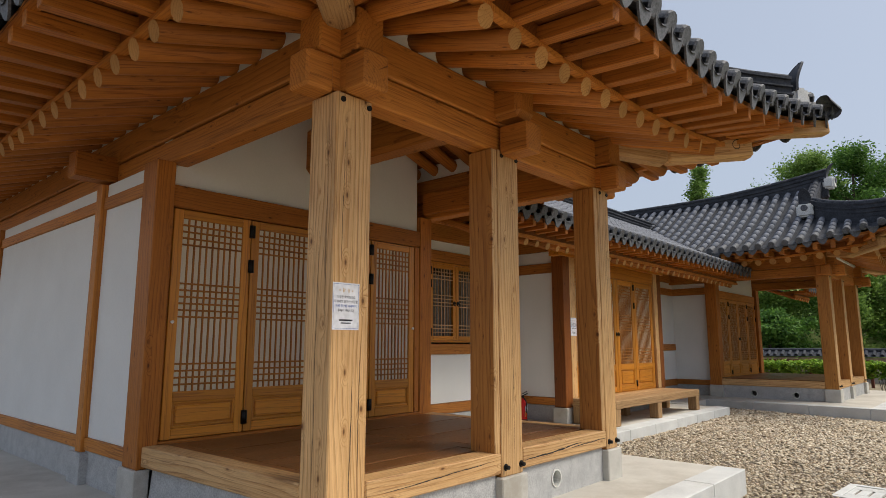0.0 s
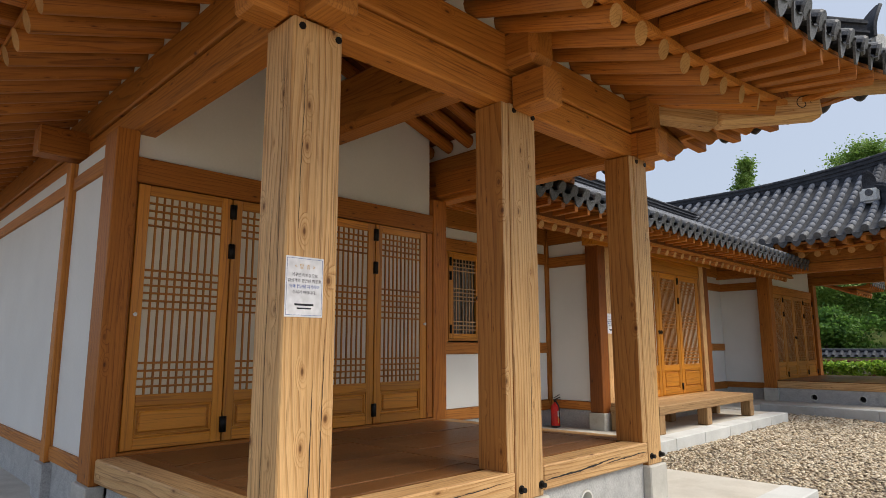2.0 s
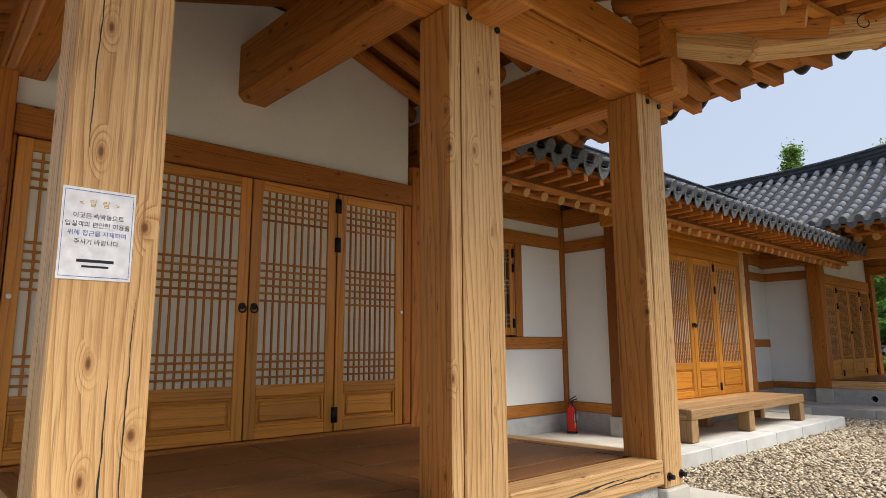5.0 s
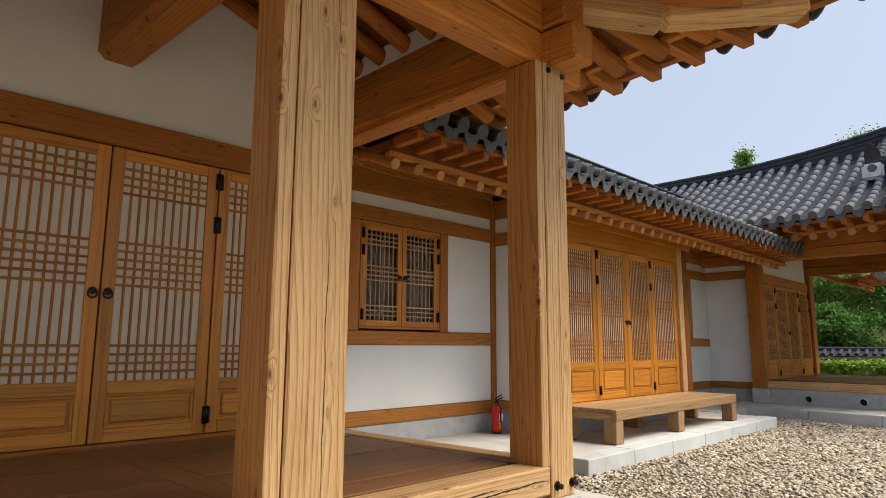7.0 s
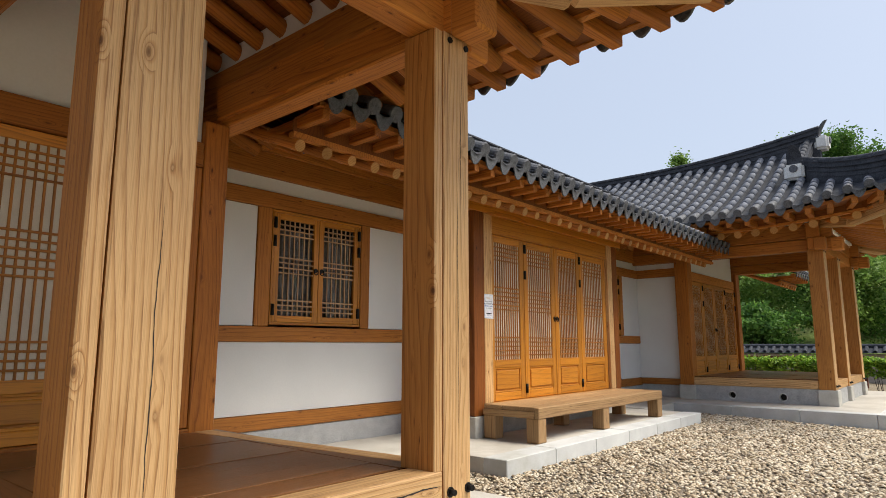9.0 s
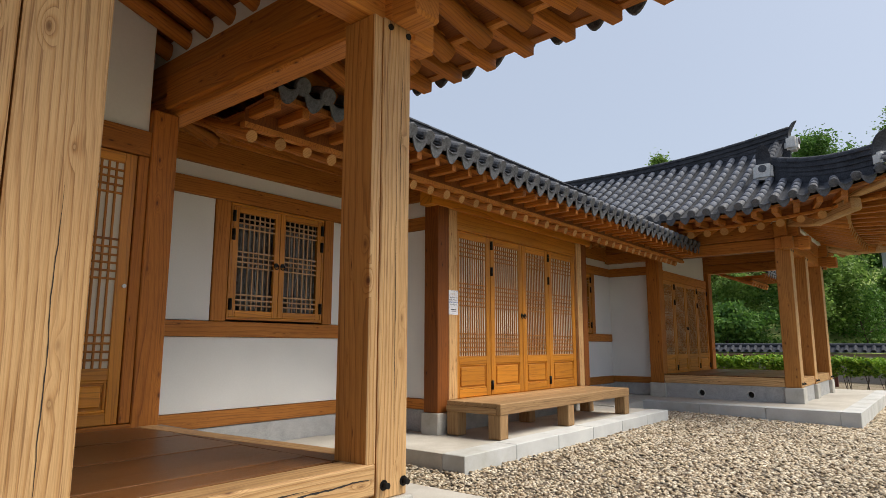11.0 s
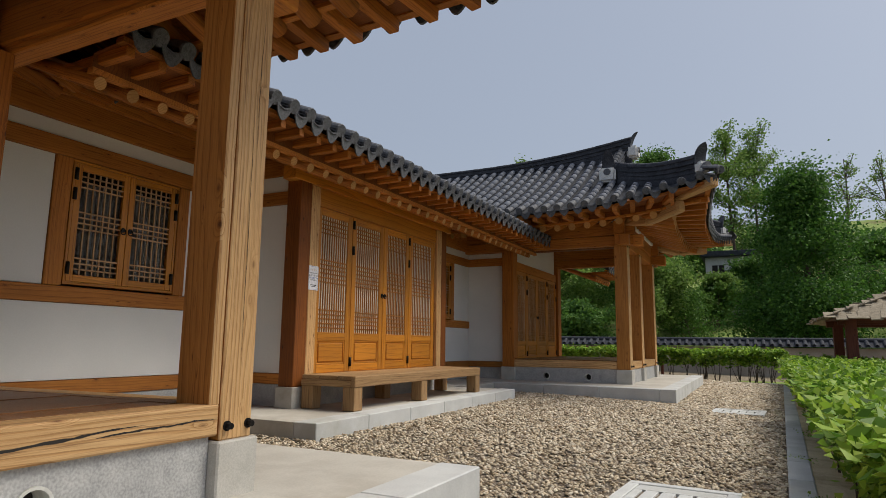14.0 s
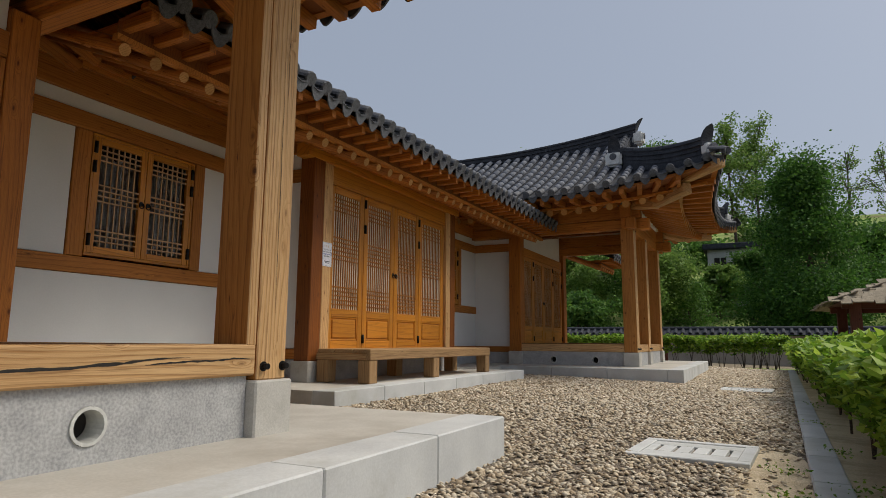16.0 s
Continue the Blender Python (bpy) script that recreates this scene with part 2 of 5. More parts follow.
GRASS = mottled("hill_grass", (0.13, 0.21, 0.045), (0.28, 0.34, 0.11), 0.95, 0.35, 6.0, 0.8, 0.1, (0.16, 0.13, 0.07), 0.1)
REDWOOD = wood_material("red_stained_timber", (0.17, 0.055, 0.035), (0.13, 0.04, 0.025), (0.07, 0.02, 0.015), 0.6)
SHINGLE = mottled("bark_shingle", (0.20, 0.165, 0.115), (0.36, 0.31, 0.235), 0.95, 9.0, 50.0, 0.8)
HOUSE = mottled("painted_render", (0.58, 0.57, 0.54), (0.68, 0.67, 0.64), 0.9, 0.8)
STONEWALL = mottled("clay_wall", (0.30, 0.26, 0.21), (0.42, 0.37, 0.31), 0.9, 1.5)
GLASS, _nt, _b = material("window_glass", 0.03, 0, 0.5)
_b.inputs["Base Color"].default_value = (0.9, 0.95, 0.95, 1)
_b.inputs["Transmission Weight"].default_value = 1.0
_b.inputs["IOR"].default_value = 1.05


# ---- building blocks ----
def mesh_of(name, bm, mat, smooth=False):
    me = bpy.data.meshes.new(name)
    bm.to_mesh(me)
    bm.free()
    me.materials.append(mat)
    if smooth:
        for p in me.polygons:
            p.use_smooth = True
    return me


def part(name, data, mat, parent, label="", m=None):
    """A mesh under a thing; m is its pose in the frame of the top-level thing."""
    me = data if isinstance(data, bpy.types.Mesh) else mesh_of(name, data, mat)
    ob = new(name, me)
    m = m if m is not None else Matrix()
    if parent is not None:
        ob.parent = parent
        if parent.parent is not None:
            m = parent.matrix_basis.inverted() @ m
    ob.matrix_basis = m
    return tagged(ob, label)


def thing(name, at=(0, 0, 0), label="", category="", group="", kind="", turn=0.0):
    ob = new(name)
    ob.empty_display_size = 0.1
    ob.matrix_basis = Matrix.Translation(at) @ Matrix.Rotation(radians(turn), 4, "Z")
    return tagged(ob, label, category, group, kind)


CACHE = {}


def block(dims, bev, mat):
    """A shared box mesh with softened edges, its length along x."""
    key = (tuple(round(d, 4) for d in dims), bev, mat.name)
    if key not in CACHE:
        bm = bmesh.new()
        bmesh.ops.create_cube(bm, size=1, matrix=Matrix.Diagonal((*dims, 1)))
        b = min(bev, min(dims) * 0.3)
        if b > 0.0005:
            bmesh.ops.bevel(bm, geom=bm.edges[:], offset=b, segments=1, affect="EDGES")
        CACHE[key] = mesh_of("block", bm, mat)
    return CACHE[key]


def box(name, parent, mat, x0, x1, y0, y1, z0, z1, bev=0.006, label=""):
    """A box from its bounds; the longest side becomes local x, along which the grain runs."""
    d = [abs(x1 - x0), abs(y1 - y0), abs(z1 - z0)]
    k = d.index(max(d))
    rot = (Matrix(), Matrix.Rotation(radians(90), 4, "Z"), Matrix.Rotation(radians(-90), 4, "Y"))[k]
    dims = (d, (d[1], d[0], d[2]), (d[2], d[1], d[0]))[k]
    m = Matrix.Translation(((x0 + x1) / 2, (y0 + y1) / 2, (z0 + z1) / 2)) @ rot
    return part(name, block(dims, bev, mat), mat, parent, label, m)


def axes(p0, p1, up=(0, 0, 1)):
    x = (Vector(p1) - Vector(p0)).normalized()
    up = Vector(up) if abs(x.dot(Vector(up))) < 0.999 else Vector((1, 0, 0))
    y = up.cross(x).normalized()
    z = x.cross(y)
    m = Matrix((x, y, z)).transposed().to_4x4()
    m.translation = (Vector(p0) + Vector(p1)) / 2
    return m


def bar(name, parent, mat, p0, p1, w, h, bev=0.006, label="", up=(0, 0, 1)):
    ln = (Vector(p1) - Vector(p0)).length
    return part(name, block((round(ln, 2), w, h), bev, mat), mat, parent, label, axes(p0, p1, up))


def rod_mesh(ln, r0, r1, mat, seg=10):
    key = ("rod", round(ln, 2), r0, r1, mat.name, seg)
    if key not in CACHE:
        bm = bmesh.new()
        bmesh.ops.create_cone(bm, cap_ends=True, segments=seg, radius1=r0, radius2=r1, depth=ln)
        bmesh.ops.rotate(bm, verts=bm.verts, matrix=Matrix.Rotation(radians(90), 3, "Y"))
        me = mesh_of("rod", bm, mat)
        if mat == RAFTER:
            me.materials.append(ENDGRAIN)
        for p in me.polygons:
            p.use_smooth = len(p.vertices) == 4
            p.material_index = int(mat == RAFTER and len(p.vertices) > 4)
        CACHE[key] = me
    return CACHE[key]


def rod(name, parent, mat, p0, p1, r0, r1=None, label="", seg=10):
    ln = round((Vector(p1) - Vector(p0)).length, 2)
    return part(name, rod_mesh(ln, r0, r1 if r1 else r0, mat, seg), mat, parent, label, axes(p0, p1))


class Soup:
    """Many pieces gathered into one mesh."""
    def __init__(self):
        self.v, self.f, self.n = [], [], 0

    def add(self, verts, faces, m=None):
        a = np.asarray(verts, float)
        if m is not None:
            mm = np.array(m)
            a = a @ mm[:3, :3].T + mm[:3, 3]
        self.v.append(a)
        self.f.extend([tuple(i + self.n for i in f) for f in faces])
        self.n += len(a)

    def mesh(self, name, mat, smooth=False):
        me = bpy.data.meshes.new(name)
        me.from_pydata(np.concatenate(self.v).tolist(), [], self.f)
        me.materials.append(mat)
        if smooth:
            me.polygons.foreach_set("use_smooth", [True] * len(me.polygons))
        me.update()
        return me


def quads(name, verts, mat, smooth=False):
    """A mesh from an (n, 4, 3) array of quads, each loose."""
    n = len(verts)
    me = bpy.data.meshes.new(name)
    me.vertices.add(n * 4)
    me.vertices.foreach_set("co", verts.reshape(-1))
    me.loops.add(n * 4)
    me.loops.foreach_set("vertex_index", np.arange(n * 4))
    me.polygons.add(n)
    me.polygons.foreach_set("loop_start", np.arange(n) * 4)
    me.update(calc_edges=True)
    me.materials.append(mat)
    return me


# ---- ground, platforms ----
def ground_z(x, y):
    """The yard falls gently away from the house."""
    return -0.03 * (min(max(x, -1.4), 4.0) + 1.4)


bm = bmesh.new()
xs = [-400, -60, -20, -8, -4, -1.4, 0.5, 2.0, 4.0, 8, 20, 60, 400]
ys = [-400, -60, -20, -5, 0, 5, 10, 15, 20, 26, 30, 40, 60, 400]
grid = [[bm.verts.new((x, y, ground_z(x, y) - 0.02)) for y in ys] for x in xs]
for i in range(len(xs) - 1):
    for j in range(len(ys) - 1):
        bm.faces.new((grid[i][j], grid[i + 1][j], grid[i + 1][j + 1], grid[i][j + 1]))
tagged(part("ground", bm, SOIL, None), "bare sandy soil around the house and yard", "ground", kind="structure")


def kerb_x(y):
    return 2.69 + 0.031 * y


bm = bmesh.new()
for y0, y1 in ((-30, 0), (0, 8), (8, 16), (16, 22.7)):
    q = [(-20 if y0 < 0 else -8, y0), (kerb_x(max(y0, -3)), y0), (kerb_x(max(y1, -3)), y1), (-20 if y0 < 0 else -8, y1)]
    bm.faces.new([bm.verts.new((x, y, ground_z(x, y) + 0.002)) for x, y in q])
    q = [(-1.4, y0), (kerb_x(max(y0, -3)), y0), (kerb_x(max(y1, -3)), y1), (-1.4, y1)]
    bm.faces.new([bm.verts.new((x, y, ground_z(x, y) + 0.004)) for x, y in q])
tagged(part("gravel_bed", bm, GRAVEL_BED, None), "packed bed of small gravel under the loose pebbles", "gravel bed", kind="structure")


bm = bmesh.new()
sand_y = [-6, -3, 0, 3, 6, 9, 12, 15, 18, 21, 24]
rows_ = [[bm.verts.new((x, y, ground_z(x, y) + 0.003)) for x in (kerb_x(max(y, -3)) + 0.19, kerb_x(max(y, -3)) + 1.0, 6.5)] for y in sand_y]
for a, b in zip(rows_, rows_[1:]):
    for k in range(2):
        bm.faces.new((a[k], a[k + 1], b[k + 1], b[k]))
tagged(part("garden_bed", bm, SAND, None), "pale dry sand of the planting bed beside the kerb", "garden bed", kind="structure")
bm = bmesh.new()
ring_ = [bm.verts.new((2.66 + 0.30 * math.cos(a) * (1 + 0.12 * math.sin(3 * a)), 5.05 + 1.25 * math.sin(a) * (1 + 0.1 * math.cos(4 * a)), 0)) for a in [2 * math.pi * i / 28 for i in range(28)]]
for v_ in ring_:
    v_.co.x = min(v_.co.x, kerb_x(v_.co.y) + 0.005)
    v_.co.z = ground_z(v_.co.x, v_.co.y) + 0.010
bm.faces.new(ring_)
tagged(part("sand_patch", bm, SAND, None), "thin drift of pale sand over the gravel by the kerb", "sand", kind="structure")


def slab_run(name, runs, label, base):
    """A concrete terrace: a poured top, and edge stones in a row along its open sides."""
    t = thing(name, (0, 0, 0), label, "terrace", kind="structure")
    x0, x1, y0, y1, z1 = base
    box("slab", t, CONCRETE, x0, x1 - 0.3, y0, y1 - 0.01, -0.3, z1 - 0.004, 0.004)
    for axis, c, a, b, side in runs:
        n = max(1, round((b - a) / 1.05))
        for i in range(n):
            s, e = a + (b - a) * i / n + 0.003, a + (b - a) * (i + 1) / n - 0.003
            if axis == "x":
                box("edge_stone", t, KERB, c - 0.3, c, s, e, -0.3, z1 + 0.002 * (i % 2), 0.008)
            else:
                box("edge_stone", t, KERB, s, e, min(c, c + 0.3 * side), max(c, c + 0.3 * side), -0.3, z1 + 0.002 * (i % 2), 0.008)
    return t


slab_run("terrace_near", [("x", 1.0, -1.35, 4.72, 1)], "pale concrete terrace with a cast edge under the near porch", (-14, 1.0, -1.35, 4.72, 0.205))
slab_run("terrace_middle", [("x", -1.43, 6.04, 12.05, 1)], "pale concrete terrace in front of the four-leaf doors", (-3.7, -1.43, 6.04, 12.05, 0.185))
slab_run("terrace_far", [("x", 1.3, 13.5, 20.2, 1), ("y", 13.5, -2.5, 1.0, 1)], "pale concrete terrace under the far porch", (-3.7, 1.3, 13.81, 20.2, 0.2))
tt = thing("terrace_inner", (0, 0, 0), "concrete apron along the recessed walls", "terrace", kind="structure")
box("slab", tt, CONCRETE, -3.7, -2.45, 4.73, 6.03, -0.3, 0.19, 0.004)
box("slab", tt, CONCRETE, -3.7, -2.45, 12.06, 13.8, -0.3, 0.19, 0.004)


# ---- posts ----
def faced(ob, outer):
    """Give the faces of a timber that look along +x the weathered wood; the sheltered sides keep their unbleached wood,
    darkened with shade.
    """
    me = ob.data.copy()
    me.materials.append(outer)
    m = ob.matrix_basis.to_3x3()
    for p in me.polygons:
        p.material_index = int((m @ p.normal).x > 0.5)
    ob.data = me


def post(x0, x1, y0, y1, z0, z1, label, stud=0.0, stud_z=0.69, bolts=True, stone=True, group="porch posts", mat=None):
    cx, cy = (x0 + x1) / 2, (y0 + y1) / 2
    t = thing("wooden_post", (cx, cy, z0), label, "post", group)
    mat = mat or WOOD
    shaft = box("shaft", t, mat, x0 - cx, x1 - cx, y0 - cy, y1 - cy, 0, z1 - z0, 0.008)
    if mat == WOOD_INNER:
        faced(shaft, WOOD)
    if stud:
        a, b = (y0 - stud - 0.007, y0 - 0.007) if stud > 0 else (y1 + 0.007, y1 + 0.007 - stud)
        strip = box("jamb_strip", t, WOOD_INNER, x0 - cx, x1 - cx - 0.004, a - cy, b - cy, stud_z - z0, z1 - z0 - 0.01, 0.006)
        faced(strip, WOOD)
    if bolts:
        for bx, by in ((x1 - cx, y0 - cy + 0.05), (x1 - cx, y1 - cy - 0.03)):
            rod("bolt", t, IRON, (bx - 0.01, by, z1 - z0 - 0.05), (bx + 0.012, by, z1 - z0 - 0.05), 0.02, None, "", 8)
            rod("bolt", t, IRON, (bx - 0.01, by, 0.075), (bx + 0.035, by, 0.075), 0.017, None, "", 8)
            rod("bolt", t, IRON, (bx - 0.004, by, 0.075), (bx + 0.008, by, 0.075), 0.028, None, "", 10)
    if stone:
        s = thing("foundation_stone", (cx, cy, 0.2), "cut granite foundation stone under a post", "stone", "post stones")
        box("stone_block", s, GRANITE_CUT, x0 - cx - 0.02, x1 - cx + 0.03, y0 - cy - 0.03, y1 - cy + 0.03, -0.05, z0 - 0.2, 0.01)
    return t


post(-0.15, 0.13, -0.37, -0.06, 0.50, 3.24, "thick square pine corner post with a notice taped on", 0)
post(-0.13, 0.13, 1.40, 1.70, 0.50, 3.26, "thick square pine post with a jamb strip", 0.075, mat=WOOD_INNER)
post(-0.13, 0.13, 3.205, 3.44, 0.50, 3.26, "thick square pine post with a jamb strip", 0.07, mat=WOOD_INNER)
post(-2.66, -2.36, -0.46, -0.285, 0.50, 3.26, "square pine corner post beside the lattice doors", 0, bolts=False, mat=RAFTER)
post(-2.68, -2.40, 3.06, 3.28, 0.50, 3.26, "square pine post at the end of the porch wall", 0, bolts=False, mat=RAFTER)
# Recessed posts: the shade they stand in is in the wood colour.
post(-2.86, -2.62, 7.05, 7.285, 0.45, 3.3, "square pine post at the corner of the middle room", 0, bolts=False, mat=WOOD_SHADED)
post(-2.86, -2.62, 11.25, 11.45, 0.45, 3.3, "square pine post at the corner of the middle room", 0, bolts=False, mat=WOOD_SHADED)
post(-0.03, 0.26, 14.71, 15.0, 0.50, 3.28, "square pine post of the far porch", 0, mat=WOOD_INNER)
post(-0.03, 0.26, 16.36, 16.65, 0.50, 3.28, "square pine post of the far porch", 0, mat=WOOD_INNER)
post(-0.03, 0.26, 18.5, 18.8, 0.50, 3.28, "square pine post of the far porch", 0, mat=WOOD_INNER)
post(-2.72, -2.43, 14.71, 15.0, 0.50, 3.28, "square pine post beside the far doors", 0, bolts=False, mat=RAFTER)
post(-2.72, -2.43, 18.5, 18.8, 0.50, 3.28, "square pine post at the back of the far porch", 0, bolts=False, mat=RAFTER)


# ---- porches ----
def porch(name, xf, xb, ys, label, far_open):
    """A raised board floor between sill beams, on a granite footing."""
    t = thing(name, (0, 0, 0), label, "floor", kind="structure")
    lo, hi = ys[0], ys[-1]
    # Near-black sheet for the shade below the board gaps.
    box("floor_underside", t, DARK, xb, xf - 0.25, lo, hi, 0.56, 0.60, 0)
    for i in range(len(ys) - 1):
        a, b = ys[i], ys[i + 1]
        n = 10
        for k in range(n):
            u0, u1 = xb + (xf - 0.25 - xb) * k / n, xb + (xf - 0.25 - xb) * (k + 1) / n
            z = 0.69 + 0.002 * ((k * 7 + i * 3) % 3)
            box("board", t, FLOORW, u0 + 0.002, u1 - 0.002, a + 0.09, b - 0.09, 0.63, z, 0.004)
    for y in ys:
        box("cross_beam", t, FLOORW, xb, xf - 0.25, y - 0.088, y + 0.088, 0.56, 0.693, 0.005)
    return t


floor_near = porch("floor_near", 0.13, -2.36, (-0.2, 1.5, 3.2), "brown pine board floor of the near porch", True)
floor_far = porch("floor_far", 0.26, -2.43, (14.86, 16.5, 18.65), "pine board floor of the far porch", True)


def footing(name, parts, label):
    t = thing(name, (0, 0, 0), label, "footing", kind="structure")
    for b in parts:
        box("footing_stone", t, GRANITE, *b, 0.006)
    return t


def sill(label, p0, p1, w, h):
    c = (Vector(p0) + Vector(p1)) / 2
    t = thing("sill_beam", c, label, "beam", "porch sill beams")
    bar("timber", t, WOOD, Vector(p0) - c, Vector(p1) - c, w, h, 0.01)
    return t


def holed_stone(parent, face, a, b, z0, z1, holes, axis, depth=0.13):
    """A granite facing pierced by round pipe holes. axis x: looks along +x at x = face, from y a to b; axis y: looks along -y."""
    bm = bmesh.new()
    n = 24

    def at(u, z, d):
        return (face - d, u, z) if axis == "x" else (u, face + d, z)
    cuts = [a] + [(p[0] + q[0]) / 2 for p, q in zip(holes, holes[1:])] + [b]
    for k, (hu, hz, r) in enumerate(holes):
        u0, u1 = cuts[k], cuts[k + 1]
        front, rim, back = [], [], []
        for i in range(n):
            t = 2 * math.pi * (i + 0.5) / n
            c, sn = math.cos(t), math.sin(t)
            m = min(((u1 - hu) if c > 0 else (hu - u0)) / max(abs(c), 1e-6), ((z1 - hz) if sn > 0 else (hz - z0)) / max(abs(sn), 1e-6))
            front.append(bm.verts.new(at(hu + c * m, hz + sn * m, 0)))
            rim.append(bm.verts.new(at(hu + c * r, hz + sn * r, 0)))
            back.append(bm.verts.new(at(hu + c * r, hz + sn * r, depth)))
        corner = {}
        for su, uu in ((1, u1), (-1, u0)):
            for sz, zz in ((1, z1), (-1, z0)):
                corner[(su, sz)] = bm.verts.new(at(uu, zz, 0))
        for i in range(n):
            j = (i + 1) % n
            bm.faces.new((rim[i], front[i], front[j], rim[j]))
            bm.faces.new((back[i], rim[i], rim[j], back[j]))
            p, q = front[i].co, front[j].co
            ax = 1 if axis == "x" else 0
            if abs(p[ax] - q[ax]) > 1e-5 and abs(p.z - q.z) > 1e-5:
                mid = (p + q) / 2
                bm.faces.new((front[i], corner[(1 if mid[ax] > hu else -1, 1 if mid.z > hz else -1)], front[j]))
    for zz in (z0, z1):
        bm.faces.new([bm.verts.new(at(u, zz, d)) for u, d in ((a, 0), (b, 0), (b, depth), (a, depth))])
    for u in (a, b):
        bm.faces.new([bm.verts.new(at(u, z, d)) for z, d in ((z0, 0), (z1, 0), (z1, depth), (z0, depth))])
    bmesh.ops.recalc_face_normals(bm, faces=bm.faces[:])
    part("footing_stone", bm, GRANITE, parent)


sill("heavy pine sill beam along the porch edge", (0.03, -0.055, 0.612), (0.03, 1.395, 0.612), 0.2, 0.168)
sill("heavy pine sill beam along the porch edge", (0.03, 1.705, 0.612), (0.03, 3.198, 0.612), 0.2, 0.168)
sill("heavy pine sill beam along the porch end", (-0.155, -0.27, 0.612), (-2.355, -0.33, 0.612), 0.2, 0.168)
sill("pine sill beam along the inner porch edge", (-0.165, 3.33, 0.615), (-2.355, 3.15, 0.615), 0.16, 0.16)
sill("pine sill beam of the far porch", (-0.035, 14.83, 0.59), (-2.425, 14.83, 0.59), 0.2, 0.17)
sill("pine sill beam of the far porch", (0.14, 15.005, 0.59), (0.14, 16.355, 0.59), 0.2, 0.17)
sill("pine sill beam of the far porch", (0.14, 16.655, 0.59), (0.14, 18.495, 0.59), 0.2, 0.17)
sill("pine sill beam of the far porch", (-0.035, 18.65, 0.59), (-2.425, 18.65, 0.59), 0.2, 0.17)
foot = footing("footing_near", [(-0.2, -0.042, -0.03, 1.365, 0.15, 0.526), (-0.2, -0.042, 1.745, 3.17, 0.15, 0.526),
                                (-2.33, -0.18, -0.228, -0.10, 0.15, 0.526), (-2.3, -0.2, 3.22, 3.38, 0.15, 0.53)],
               "speckled granite footing wall under the near porch")
holed_stone(foot, 0.09, -0.03, 1.365, 0.15, 0.526, [(0.6, 0.36, 0.083)], "x")
holed_stone(foot, 0.09, 1.745, 3.17, 0.15, 0.526, [(2.28, 0.36, 0.083)], "x")
holed_stone(foot, -0.36, -2.33, -0.18, 0.15, 0.526, [(-1.0, 0.36, 0.083)], "y")
foot = footing("footing_far", [(-2.4, -0.06, 14.885, 15.0, 0.15, 0.503), (-0.04, 0.22, 15.035, 16.32, 0.15, 0.503), (-0.04, 0.22, 16.69, 18.46, 0.15, 0.503)],
        "grey granite footing wall under the far porch")
holed_stone(foot, 14.75, -2.4, -0.06, 0.15, 0.503, [(-1.65, 0.32, 0.083), (-0.68, 0.32, 0.083)], "y")


def vent(at, turn):
    """A plastic pipe end let into the footing."""
    t = thing("vent_pipe", at, "round pale plastic vent pipe in the granite footing", "pipe", "footing vents", turn=turn)
    bm = bmesh.new()
    seg = 20
    prof = [(0.068, 0.12), (0.068, -0.012), (0.082, -0.012), (0.082, 0.12)]
    rings = [[bm.verts.new((r * math.cos(2 * math.pi * i / seg), y, r * math.sin(2 * math.pi * i / seg))) for r, y in prof] for i in range(seg)]
    for i in range(seg):
        for j in range(3):
            bm.faces.new((rings[i][j], rings[i][j + 1], rings[(i + 1) % seg][j + 1], rings[(i + 1) % seg][j]))
    part("pipe_ring", bm, PVC, t)
    # Near-black disc that plays the shade deep inside the pipe.
    rod("pipe_bore", t, DARK, (0, 0.112, 0), (0, 0.119, 0), 0.0675, None, "", 20)


for y in (0.6, 2.28):
    vent((0.088, y, 0.36), 90)
vent((-1.0, -0.362, 0.36), 0)
for x in (-1.65, -0.68):
    vent((x, 14.748, 0.32), 0)


# ---- framed walls ----
def wall(name, label, cells, timbers, base, mat=BEAM):
    """cells: plaster panels; timbers: rails and studs; base: the footing below. Bounds of boxes."""
    t = thing(name, (0, 0, 0), label, "wall", kind="structure")
    for c in cells:
        box("plaster_panel", t, PLASTER, *c, 0.003)
    for c in timbers:
        box("timber_rail", t, mat, *c, 0.006)
    for c in base:
        box("footing_stone", t, GRANITE, *c, 0.006)
    return t


# side wall of the near wing
ya, yb = -0.42, -0.26
W1 = wall("wall_south", "white plaster wall with pine studs and rails on a granite footing",
          [(-3.72, -2.665, ya + 0.03, yb, 0.64, 2.98), (-3.72, -2.665, ya + 0.03, yb, 3.11, 3.255),
           (-7.7, -3.88, ya + 0.03, yb, 0.64, 2.98), (-7.7, -3.88, ya + 0.03, yb, 3.11, 3.255), (-14, -7.86, ya + 0.03, yb, 0.64, 3.255)],
          [(-3.875, -3.725, ya - 0.03, yb + 0.02, 0.50, 3.255), (-7.855, -7.705, ya - 0.03, yb + 0.02, 0.50, 3.255),
           (-3.722, -2.665, ya, yb + 0.01, 0.52, 0.638), (-7.7, -3.878, ya, yb + 0.01, 0.52, 0.638), (-14, -7.86, ya, yb + 0.01, 0.52, 0.638),
           (-3.722, -2.665, ya, yb + 0.01, 2.982, 3.108), (-7.7, -3.878, ya, yb + 0.01, 2.982, 3.108)],
          [(-14, -2.67, ya + 0.02, yb, 0.1, 0.518), (-3.96, -3.64, ya - 0.06, yb, 0.15, 0.498)])
